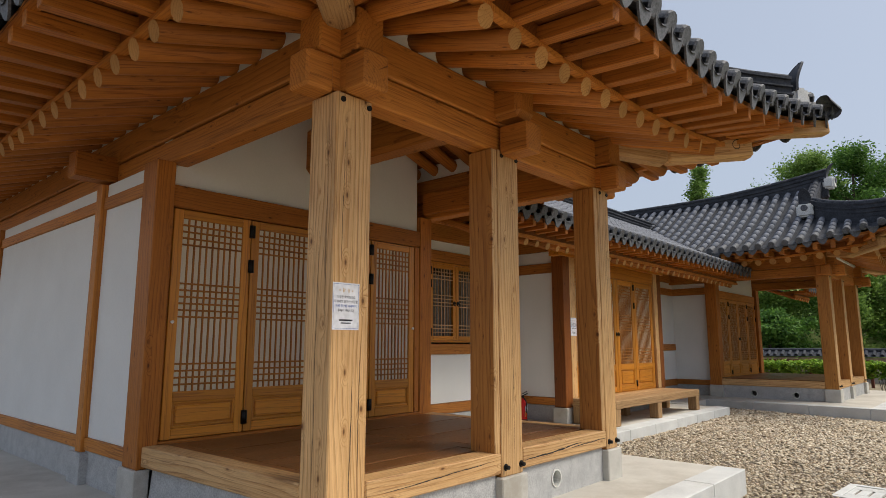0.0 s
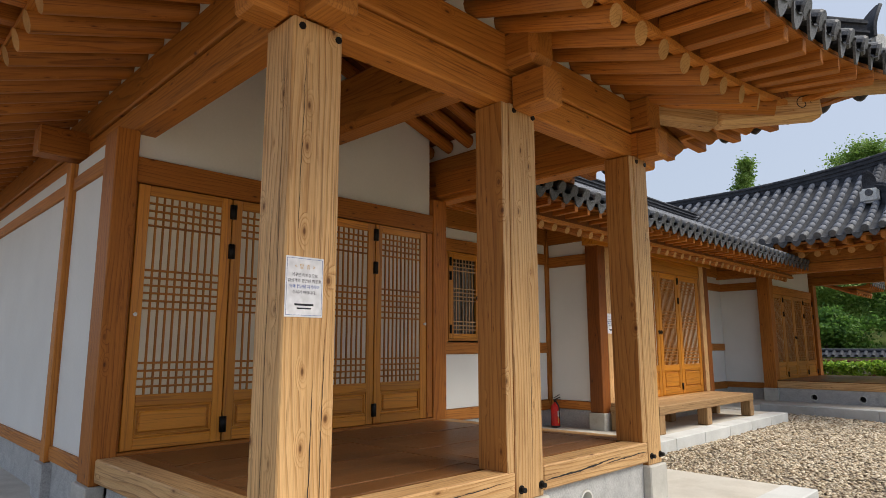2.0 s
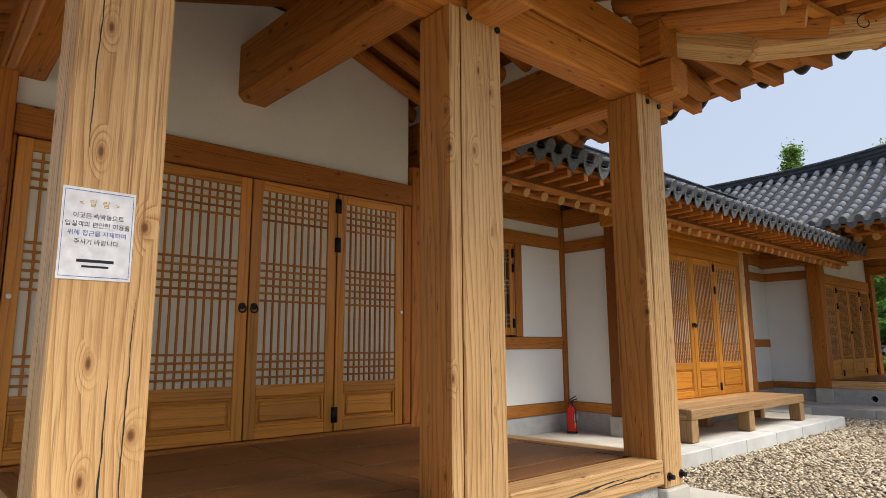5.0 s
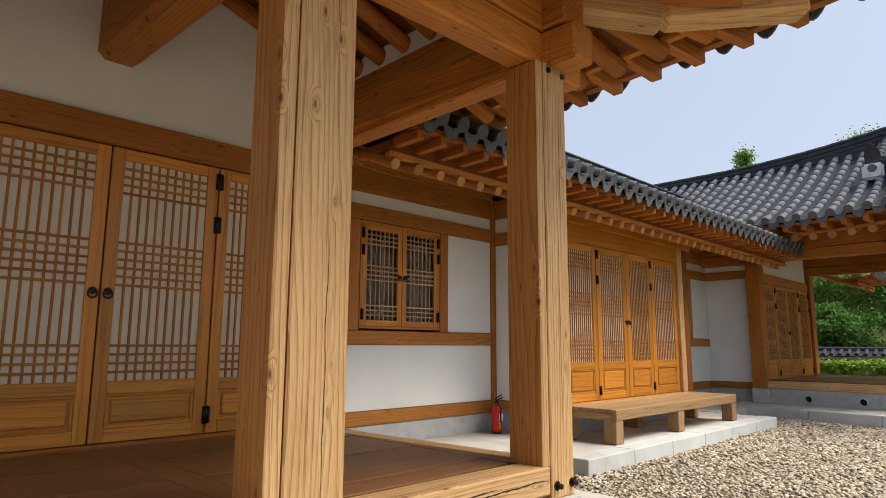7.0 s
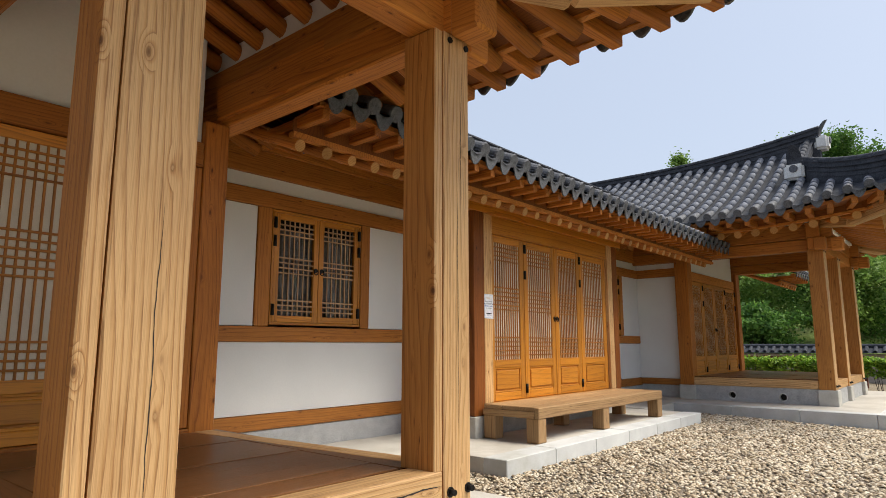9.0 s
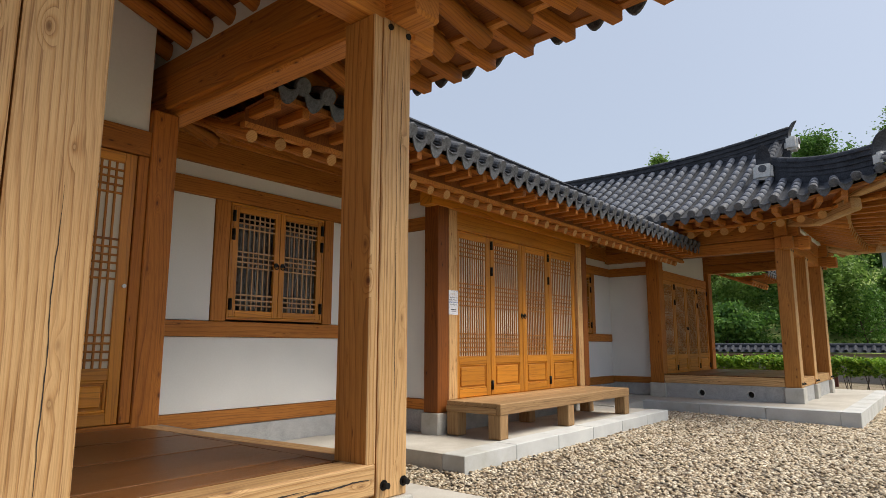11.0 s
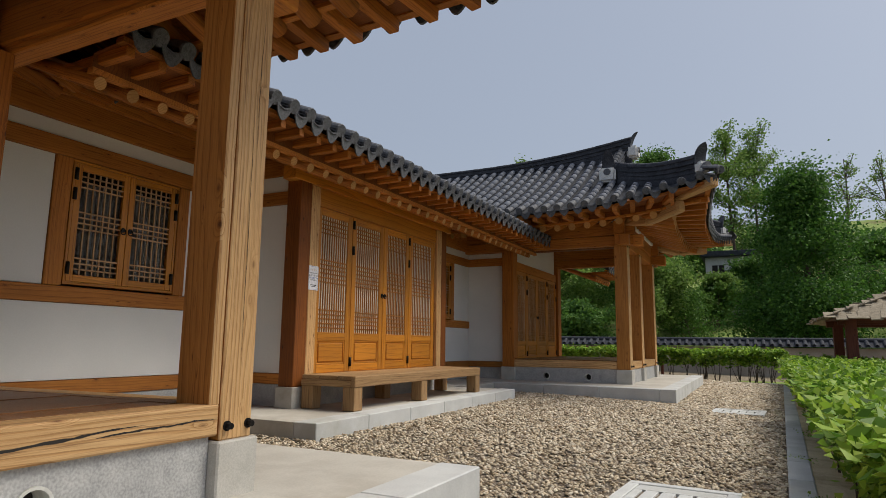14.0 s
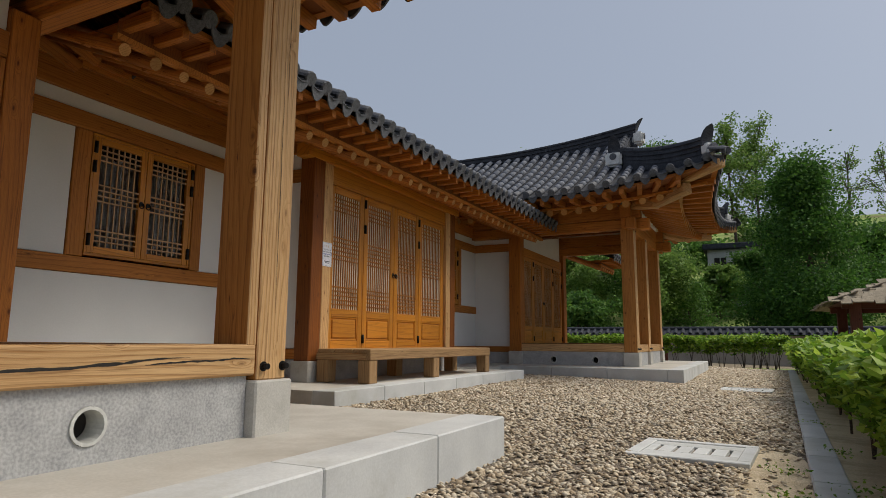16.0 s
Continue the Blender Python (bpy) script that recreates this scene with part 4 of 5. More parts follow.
def carpentry(roof, ev, zr, slope, e0, e1, run, fan0=0.0, fan1=0.0, step=0.325, out=0.62, soffit=WOOD_SHADED, inner=2.2, rr=0.077):
    """Round rafters, the batten on their ends, square flying rafters, the outer batten, and the boards above."""
    n = int((e1 - e0) / step)
    for i in range(n + 1):
        e = e0 + (e1 - e0) * i / n
        p = ev.at(e, out, zr)
        if e < fan0:
            base = ev.at(fan0 + 0.10 * (e - fan0), fan0 + 0.55, zr + slope * 1.5)
        elif e > ev.len - fan1:
            base = ev.at(ev.len - fan1 + 0.10 * (e - ev.len + fan1), fan1 + 0.55, zr + slope * 1.5)
        else:
            base = ev.at(e, out + run, zr + slope * run)
        rod("rafter", roof, RAFTER, p, base, rr + 0.004 * math.sin(i * 2.3), rr, "", 10)
        way = (base - p)
        way.z = 0
        way.normalize()
        q0 = ev.at(e, 0.10, ev.ze - 0.155)
        q1 = p + way * 0.55
        q1.z = p.z + 0.135 + 0.06
        bw = 0.10 if rr > 0.06 else 0.078
        bar("flying_rafter", roof, RAFTER, q0, q1, bw, bw * 1.15, 0.006)
    k = max(2, int((e1 - e0 + 0.5) / 0.35))
    lo, hi = max(0.02, e0 - 0.5), min(ev.len - 0.02, e1 + 0.5)
    for d, zz, w, h, nm in ((out + 0.02, zr + 0.088, 0.07, 0.05, "rafter_batten"), (0.13, ev.ze - 0.085, 0.09, 0.045, "eave_batten")):
        s = Soup()
        for i in range(k):
            a, b = ev.at(lo + (hi - lo) * i / k, d, zz), ev.at(lo + (hi - lo) * (i + 1) / k, d, zz)
            m = axes(a, b)
            ln = (b - a).length / 2 + 0.004
            vs = [(x, y, z) for x in (-ln, ln) for y in (-w / 2, w / 2) for z in (-h / 2, h / 2)]
            s.add(vs, [(0, 1, 3, 2), (4, 6, 7, 5), (0, 4, 5, 1), (2, 3, 7, 6), (0, 2, 6, 4), (1, 5, 7, 3)], m)
        wood = BEAM if nm == "rafter_batten" else RAFTER
        part(nm, s.mesh(nm, wood), wood, roof)
    s = Soup()
    for i in range(k):
        ea, eb = lo + (hi - lo) * i / k, lo + (hi - lo) * (i + 1) / k
        prof = [(0.08, ev.ze - 0.10), (out, zr + 0.23), (out + 0.01, zr + 0.085), (out + 0.8, zr + 0.085 + slope * 0.8), (out + inner, zr + 0.085 + slope * inner)]
        vs = []
        for e in (ea, eb):
            lim = min(e if ev.ends[0] else 99, ev.len - e if ev.ends[1] else 99)
            lim = max(lim - 0.12, 0.12)
            for d, z in prof:
                dd = min(d, lim)
                vs.append(tuple(ev.at(e, dd, z if dd == d else float(np.interp(dd, [a for a, _ in prof], [b for _, b in prof])))))
        m = len(prof)
        s.add(vs, [(j, j + 1, m + j + 1, m + j) for j in range(m - 1)])
    # Underside boards: the eave shade is put into their colour.
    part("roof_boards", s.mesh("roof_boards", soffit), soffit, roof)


def ridge_run(roof, pts, w, h, name, cap=True, mat=TILE_DARK, skirt=0.0):
    """A built-up ridge: a tall course that follows a curve, thin projecting courses, and a round cap."""
    s = Soup()
    for z0, z1, ww in ((-skirt, 0, w - 0.03), (0, h * 0.28, w), (h * 0.28, h * 0.34, w + 0.05), (h * 0.34, h * 0.58, w - 0.02), (h * 0.58, h * 0.64, w + 0.05), (h * 0.64, h * 0.9, w - 0.03), (h * 0.9, h, w + 0.03)):
        vs, fs = [], []
        for i, p in enumerate(pts):
            t = (Vector(pts[min(i + 1, len(pts) - 1)]) - Vector(pts[max(i - 1, 0)]))
            t.z = 0
            side = Vector((0, 0, 1)).cross(t.normalized()) * ww / 2
            for sg in (-1, 1):
                for z in (z0, z1):
                    q = Vector(p) + side * sg
                    vs.append((q.x, q.y, q.z + z))
        for i in range(len(pts) - 1):
            a, b = 4 * i, 4 * i + 4
            fs += [(a, b, b + 1, a + 1), (a + 3, b + 3, b + 2, a + 2), (a + 1, b + 1, b + 3, a + 3), (a, a + 2, b + 2, b)]
        fs += [(0, 1, 3, 2), (len(vs) - 4, len(vs) - 2, len(vs) - 1, len(vs) - 3)]
        s.add(vs, fs)
    part(name, s.mesh(name, mat), mat, roof)
    if cap:
        for i in range(len(pts) - 1):
            a, b = Vector(pts[i]) + Vector((0, 0, h)), Vector(pts[i + 1]) + Vector((0, 0, h))
            rod("cap_tile", roof, mat, a, b, 0.07, None, "", 8)


def finial(roof, p, way, size=0.30, lump=1.0):
    """The arched end tile that closes a ridge and curls outwards, over a lump of white mortar with a cover tile in it."""
    w = Vector((way[0], way[1], 0)).normalized()
    bm = bmesh.new()
    n = 9
    rows = []
    for i in range(n + 1):
        z = -0.15 + 1.6 * i / n
        half = 0.5 if z < 0.55 else 0.5 * math.sqrt(max(0.004, 1 - ((z - 0.55) / 0.91) ** 2))
        x = -0.30 * max(0, z) ** 2
        row = []
        for xx in (x, x + 0.13):
            for k in range(5):
                u = k / 2 - 1
                row.append(bm.verts.new((xx * size + 0.05 * size * u * u, u * half * size, z * size)))
        rows.append(row)
    for a, b in zip(rows, rows[1:]):
        for k in range(4):
            bm.faces.new((a[k], b[k], b[k + 1], a[k + 1]))
            bm.faces.new((a[5 + k], a[6 + k], b[6 + k], b[5 + k]))
        bm.faces.new((a[0], a[5], b[5], b[0]))
        bm.faces.new((a[4], b[4], b[9], a[9]))
    t = rows[-1]
    for k in range(4):
        bm.faces.new((t[k], t[5 + k], t[6 + k], t[k + 1]))
    part("ridge_finial", bm, TILE_DARK, roof, "dark arched ridge end tile", frame_at(Vector(p), -w, (0, 0, 1)))
    bm = bmesh.new()
    bmesh.ops.create_cube(bm, size=1, matrix=Matrix.Diagonal((0.22 * lump, size * 0.98 * lump, 0.25 * lump, 1)))
    bmesh.ops.bevel(bm, geom=bm.edges[:], offset=0.05, segments=3, affect="EDGES")
    part("mortar_cap", bm, MORTAR, roof, "white lime mortar", frame_at(Vector(p) + w * 0.03 - Vector((0, 0, 0.12 * lump)), -w, (0, 0, 1)))
    part("end_cover_tile", END_MESH, TILE_END, roof, "", frame_at(Vector(p) + w * 0.03 - Vector((0, 0, 0.10)), -w, (0, 0, 1)))


def wing_roof(name, label, xf, y0, y1, xback, gable, singles):
    """Hipped and gabled roof over a wing that points along +x. xf, y0, y1: centres of the outer posts."""
    roof = thing(name, (xf, (y0 + y1) / 2, 3.7), label, "roof", kind="structure")
    inv = Matrix.Translation((-xf, -(y0 + y1) / 2, -3.7))

    class Local(Eave):
        def at(self, e, d, z=None):
            return inv @ Eave.at(self, e, d, z)
    over, ze = 1.70, 3.86
    xe, ya, yb = xf + over, y0 - over, y1 + over
    L = xe - xback
    half = (yb - ya) / 2
    sides = {
        "south": Local((xe, ya, 0), (-1, 0, 0), (0, 1, 0), L, ze, (1, 0)),
        "north": Local((xe, yb, 0), (-1, 0, 0), (0, -1, 0), L, ze, (1, 0)),
        "east": Local((xe, ya, 0), (0, 1, 0), (-1, 0, 0), yb - ya, ze, (1, 1)),
    }
    hip = xe - gable
    for k, ev in sides.items():
        if k == "east":
            lay_tiles(roof, ev, lambda e: max(0.05, min(hip, e, ev.len - e)), single=singles.get(k, 0))
            carpentry(roof, ev, 3.58, 0.33, 0.72, ev.len - 0.72, 1.4, 1.85, 1.85, out=0.68)
        else:
            lay_tiles(roof, ev, lambda e: max(0.05, half if e > hip else e), single=singles.get(k, 0), start=0.0)
            carpentry(roof, ev, 3.58, 0.33, 0.72, min(L - 0.2, 15.0), half - 0.7, 1.85, 0.0, out=0.68, inner=half - 0.6, soffit=WOOD_SHADED)
    loc = lambda x, y, z: inv @ Vector((x, y, z))
    top = ze + 0.45 * half + 0.03 * half * half
    yc = (ya + yb) / 2
    n = 14
    pts = []
    for i in range(n + 1):
        u = i / n
        x = xback + (gable + 0.15 - xback) * u
        pts.append(tuple(loc(x, yc, top - 0.20 + 0.36 * max(0, (u - 0.35) / 0.65) ** 2)))
    ridge_run(roof, pts, 0.26, 0.34, "main_ridge", skirt=0.42)
    finial(roof, loc(gable + 0.16, yc, top + 0.28), (1, 0), 0.27, 1.3)
    # gable boards
    bm = bmesh.new()
    zb = ze + 0.45 * hip + 0.03 * hip * hip
    tri = [loc(gable - 0.05, yc - (half - hip), zb - 0.1), loc(gable - 0.05, yc + (half - hip), zb - 0.1), loc(gable - 0.05, yc, top + 0.05)]
    vs = [bm.verts.new(p) for p in tri]
    r = bmesh.ops.extrude_face_region(bm, geom=[bm.faces.new(vs)])
    bmesh.ops.translate(bm, verts=[v for v in r["geom"] if isinstance(v, bmesh.types.BMVert)], vec=(-0.1, 0, 0))
    part("gable_board", bm, WOOD_SHADED, roof)
    for sg, ev in ((1, sides["south"]), (-1, sides["north"])):
        pts = [tuple(ev.at(hip + 0.1, hip + (half - hip) * (1 - i / 8))) for i in range(9)]
        ridge_run(roof, pts, 0.22, 0.26, "descending_ridge", skirt=0.16)
        finial(roof, ev.at(hip + 0.1, hip - 0.16) + Vector((0, 0, 0.32)), (0, -sg), 0.29, 1.35)
        pts = []
        for i in range(9):
            d = hip * (1 - i / 8) + 0.28 * i / 8
            p = ev.at(d, d) + Vector((0, 0, 0.07))
            pts.append(tuple(p))
        ridge_run(roof, pts, 0.2, 0.32, "hip_ridge", skirt=0.28)
        finial(roof, ev.at(0.24, 0.24) + Vector((0, 0, 0.27)), (1, -sg), 0.25)
        for d in (0.30, 0.12):
            p, q = ev.at(d - 0.1, d - 0.1), ev.at(d + 0.1, d + 0.1)
            part("corner_tile", END_MESH if d < 0.3 else TILE_MESH, TILE, roof, "", frame_at((p + q) / 2 + Vector((0, 0, 0.07)), q - p, (0, 0, 1)))
        # hip rafters under the corner
        yq = y0 if sg > 0 else y1
        d0 = Vector((1, -sg, 0))
        c = loc(xf, yq, 0)
        bar("hip_rafter", roof, WOOD, c - d0 * 0.7 + Vector((0, 0, 4.0)), c + d0 * 0.62 + Vector((0, 0, 3.71)), 0.21, 0.27, 0.03)
        bar("hip_rafter", roof, WOOD, c + d0 * 0.60 + Vector((0, 0, 3.715)), c + d0 * 1.32 + Vector((0, 0, 3.80)), 0.208, 0.25, 0.04)
        bar("upper_hip_rafter", roof, WOOD, c + d0 * 0.55 + Vector((0, 0, 3.93)), c + d0 * 1.98 + Vector((0, 0, 4.06)), 0.17, 0.17, 0.02)
        bar("beam_end", roof, BEAM, c + Vector((0, -sg * 0.15, 3.36)), c + Vector((0, -sg * 0.37, 3.36)), 0.215, 0.26, 0.02)
        bar("beam_end", roof, BEAM, c + Vector((0.15, 0, 3.36)), c + Vector((0.37, 0, 3.36)), 0.215, 0.26, 0.02)
    return roof


roof_far = wing_roof("roof_far", "grey tiled hip-and-gable roof with exposed pine rafters over the far wing", 0.235, 14.855, 18.65, -6.5, -0.05, {"south": 14, "east": 3})
roof_near = wing_roof("roof_near", "grey tiled hip-and-gable roof with exposed pine rafters over the near wing", -0.01, -0.22, 3.345, -14.0, -0.3, {"east": 2})

# roof of the middle range
roof_mid = thing("roof_middle", (-2.6, 9.1, 3.4), "grey tiled roof with exposed pine rafters over the middle rooms", "roof", kind="structure")
INV = Matrix.Translation((2.6, -9.1, -3.4))


class MidEave(Eave):
    def at(self, e, d, z=None):
        return INV @ Eave.at(self, e, d, z)


mid = MidEave((-1.5, 3.6, 0), (0, 1, 0), (-1, 0, 0), 11.6, 3.46, (0, 0), b=0.02)
lay_tiles(roof_mid, mid, lambda e: 3.1, single=5)
carpentry(roof_mid, mid, 3.10, 0.40, 0.1, 10.9, 2.0, 0, 0, out=0.45, inner=2.3, rr=0.055, step=0.30)
ridge_run(roof_mid, [tuple(INV @ Vector((-4.6, y, 5.02))) for y in (3.0, 6, 9, 12, 15, 16)], 0.24, 0.28, "main_ridge")
back = Soup()
back.add([(-4.6, 3.0, 5.03), (-7.7, 3.0, 3.5), (-7.7, 16, 3.5), (-4.6, 16, 5.03)], [(0, 1, 2, 3)], INV)
part("back_slope", back.mesh("back_slope", TILE_DARK), TILE_DARK, roof_mid)


# the roof of one more range behind the far wing
roof_beyond = thing("roof_beyond", (-2.6, 21.5, 3.4), "grey tiled roof edge with exposed rafters behind the far porch", "roof", kind="structure")
INV_B = Matrix.Translation((2.6, -21.5, -3.4))


class BackEave(Eave):
    def at(self, e, d, z=None):
        return INV_B @ Eave.at(self, e, d, z)


beyond = BackEave((-1.3, 20.45, 0), (0, 1, 0), (-1, 0, 0), 2.1, 3.46, (0, 0), b=0.02)
lay_tiles(roof_beyond, beyond, lambda e: 2.4)
carpentry(roof_beyond, beyond, 3.10, 0.40, 0.1, 2.0, 1.9, 0, 0, out=0.45, inner=2.3, rr=0.055, step=0.30)
wall("wall_beyond", "white plaster wall of the range behind the far porch", [(xw - 0.12, xw, 18.8, 22.4, 0.3, 3.9)], [], [(xw - 0.12, xw + 0.01, 18.8, 22.4, -0.1, 0.295)])


# ---- loose things ----
def bench():
    t = thing("wooden_bench", (-2.14, 9.09, 0.187), "long low weathered pine step bench below the doors", "bench")
    n = 3
    for i in range(n):
        x0, x1 = -0.42 + 0.84 * i / n, -0.42 + 0.84 * (i + 1) / n
        box("seat_plank", t, BENCHW, x0 + 0.003, x1 - 0.003, -1.93, 1.94, 0.37, 0.425, 0.006)
    box("front_rail", t, BENCHW, 0.36, 0.423, -1.945, 1.955, 0.29, 0.423, 0.008)
    box("end_rail", t, BENCHW, -0.42, 0.358, -1.945, -1.885, 0.29, 0.368, 0.006)
    box("end_rail", t, BENCHW, -0.42, 0.358, 1.895, 1.955, 0.29, 0.368, 0.006)
    for y in (-1.85, -0.12, 1.86):
        for x in (-0.32, 0.325):
            box("leg", t, BENCHW, x - 0.09, x + 0.09, y - 0.09, y + 0.09, 0, 0.289, 0.008)
    return t


bench()


def extinguisher(at):
    t = thing("fire_extinguisher", at, "red fire extinguisher with black hose standing by the wall", "fire extinguisher")
    bm = bmesh.new()
    prof = [(0.0, 0.0), (0.068, 0.0), (0.074, 0.012), (0.075, 0.30), (0.066, 0.345), (0.04, 0.375), (0.022, 0.385), (0.022, 0.41), (0.0, 0.41)]
    n = 18
    rings = [[bm.verts.new((r * math.cos(2 * math.pi * i / n), r * math.sin(2 * math.pi * i / n), z)) for i in range(n)] for r, z in prof[1:-1]]
    for a, b in zip(rings, rings[1:]):
        for i in range(n):
            bm.faces.new((a[i], a[(i + 1) % n], b[(i + 1) % n], b[i]))
    bm.faces.new(rings[0][::-1])
    bm.faces.new(rings[-1])
    part("cylinder", mesh_of("cylinder", bm, RED, True), RED, t)
    rod("base_ring", t, BLACK, (0, 0, 0), (0, 0, 0.03), 0.077, None, "", 18)
    box("valve", t, BLACK, -0.02, 0.02, -0.02, 0.02, 0.41, 0.45, 0.004)
    bar("handle", t, BLACK, (-0.02, 0, 0.44), (0.10, 0, 0.49), 0.025, 0.014, 0.003)
    bar("lever", t, BLACK, (-0.02, 0, 0.47), (0.09, 0, 0.53), 0.025, 0.01, 0.003)
    for i in range(6):
        a0, a1 = i / 6, (i + 1) / 6
        f = lambda u: (0.03 + 0.075 * math.sin(math.pi * min(u * 1.2, 0.5) ), -0.04, 0.43 - 0.28 * u)
        rod("hose", t, BLACK, f(a0), f(a1), 0.011, None, "", 8)
    box("paper_label", t, SHEET, 0.071, 0.0775, -0.038, 0.03, 0.17, 0.27, 0.001)
    box("gauge_label", t, INK_GOLD, 0.0715, 0.0778, -0.036, -0.016, 0.07, 0.165, 0.001)
    return t


extinguisher((-3.42, 6.86, 0.19))


def words(body, size, mat, parent, m, align="CENTER"):
    cu = bpy.data.curves.new("text", "FONT")
    cu.body, cu.size, cu.align_x = body, size, align
    cu.extrude = 0.0004
    ob = bpy.data.objects.new("text", cu)
    scene.collection.objects.link(ob)
    dg = bpy.context.evaluated_depsgraph_get()
    me = bpy.data.meshes.new_from_object(ob.evaluated_get(dg))
    bpy.data.objects.remove(ob)
    me.materials.clear()
    me.materials.append(mat)
    return tagged(part("printed_line", me, mat, parent, "", m), kind="stuff")


def notice(at, w, h, label, full):
    """A printed sheet facing +x."""
    t = thing("notice", at, label, "notice", turn=90)
    box("sheet", t, SHEET, -w / 2, w / 2, -0.003, 0, -h / 2, h / 2, 0)
    up = Matrix.Rotation(radians(90), 4, "X")
    for a, b, c, d in ((-0.94, 0.94, 0.93, 0.94), (-0.94, 0.94, -0.94, -0.93), (-0.94, -0.93, -0.93, 0.93), (0.93, 0.94, -0.93, 0.93)):
        box("printed_border", t, INK_BLUE, a * w / 2, b * w / 2, -0.0042, -0.002, c * h / 2, d * h / 2, 0)
    k = h / 0.304
    words("<  \uc54c  \ub9bc  >", 0.026 * k, INK_GOLD, t, Matrix.Translation((0, -0.0035, 0.093 * k)) @ up)
    for i, (s, mat) in enumerate((("\uc774\uacf3\uc740 \uc219\ubc15\ub3d9\uc73c\ub85c", INK), ("\uc785\uc2e4\uac1d\uc758 \ud3b8\uc548\ud55c \uc774\uc6a9\uc744", INK),
                                  ("\uc704\ud574 \uc811\uadfc\uc744 \uc790\uc81c\ud558\uc5ec", INK_BLUE), ("\uc8fc\uc2dc\uae30 \ubc14\ub78d\ub2c8\ub2e4.", INK))):
        words(s, 0.020 * k, mat, t, Matrix.Translation((0, -0.0035, (0.052 - 0.029 * i) * k)) @ up)
    box("printed_bar", t, INK, -0.055 * k, 0.055 * k, -0.0042, -0.002, -0.095 * k, -0.085 * k, 0)
    box("printed_bar", t, INK, -0.04 * k, 0.04 * k, -0.0042, -0.002, -0.112 * k, -0.105 * k, 0)
    return t


notice((0.1305, -0.255, 1.808), 0.218, 0.302, "white printed paper notice taped to the corner post", True)
notice((-2.617, 7.375, 1.89), 0.205, 0.33, "white printed paper notice on the door jamb", True)


def drain(x, y, z):
    """A pale concrete pit cover with a slotted lid."""
    t = thing("drain_cover", (x, y, z), "pale cast concrete drain cover with slots, set in gravel", "drain cover", "drain covers", turn=-4)
    h = 0.42
    for a, b, c, d in ((-h, h, -h, -h + 0.09), (-h, h, h - 0.09, h), (-h, -h + 0.09, -h + 0.09, h - 0.09), (h - 0.09, h, -h + 0.09, h - 0.09)):
        box("rim", t, KERB, a, b, c, d, -0.08, 0.022, 0.006)
    slots = [(-0.25 + 0.125 * i) for i in range(5)]
    edges = [-h + 0.094] + sum([[s - 0.014, s + 0.014] for s in slots], []) + [h - 0.094]
    for i in range(0, len(edges), 2):
        box("lid_bar", t, KERB, edges[i], edges[i + 1], -0.15, 0.15, -0.06, 0.014, 0.003)
    for s in (-1, 1):
        box("lid", t, KERB, -h + 0.094, h - 0.094, min(s * 0.152, s * (h - 0.094)), max(s * 0.152, s * (h - 0.094)), -0.06, 0.014, 0.003)
    # Dark slab painted as the shade under the slots.
    box("pit", t, DARK, -h + 0.1, h - 0.1, -0.3, 0.3, -0.09, -0.07, 0)
    return t


drain(2.12, 5.74, ground_z(2.12, 5.7) + 0.012)
drain(2.38, 12.9, ground_z(2.38, 13) + 0.012)

kerb = thing("kerb", (0, 0, 0), "row of grey kerb stones beside the gravel", "kerb", kind="structure")
for i in range(26):
    y0, y1 = -3.0 + i * 1.0 + 0.003, -2.0 + i * 1.0 - 0.003
    bar("kerb_stone", kerb, KERB, (kerb_x(y0) + 0.1, y0, -0.16), (kerb_x(y1) + 0.1, y1, -0.16), 0.2, 0.14, 0.01)
for i in range(9):
    x0 = kerb_x(22.8) - (i + 1) * 1.0
    box("kerb_stone", kerb, KERB, x0 + 0.003, x0 + 0.997, 22.75, 22.9, -0.25, -0.09, 0.01)


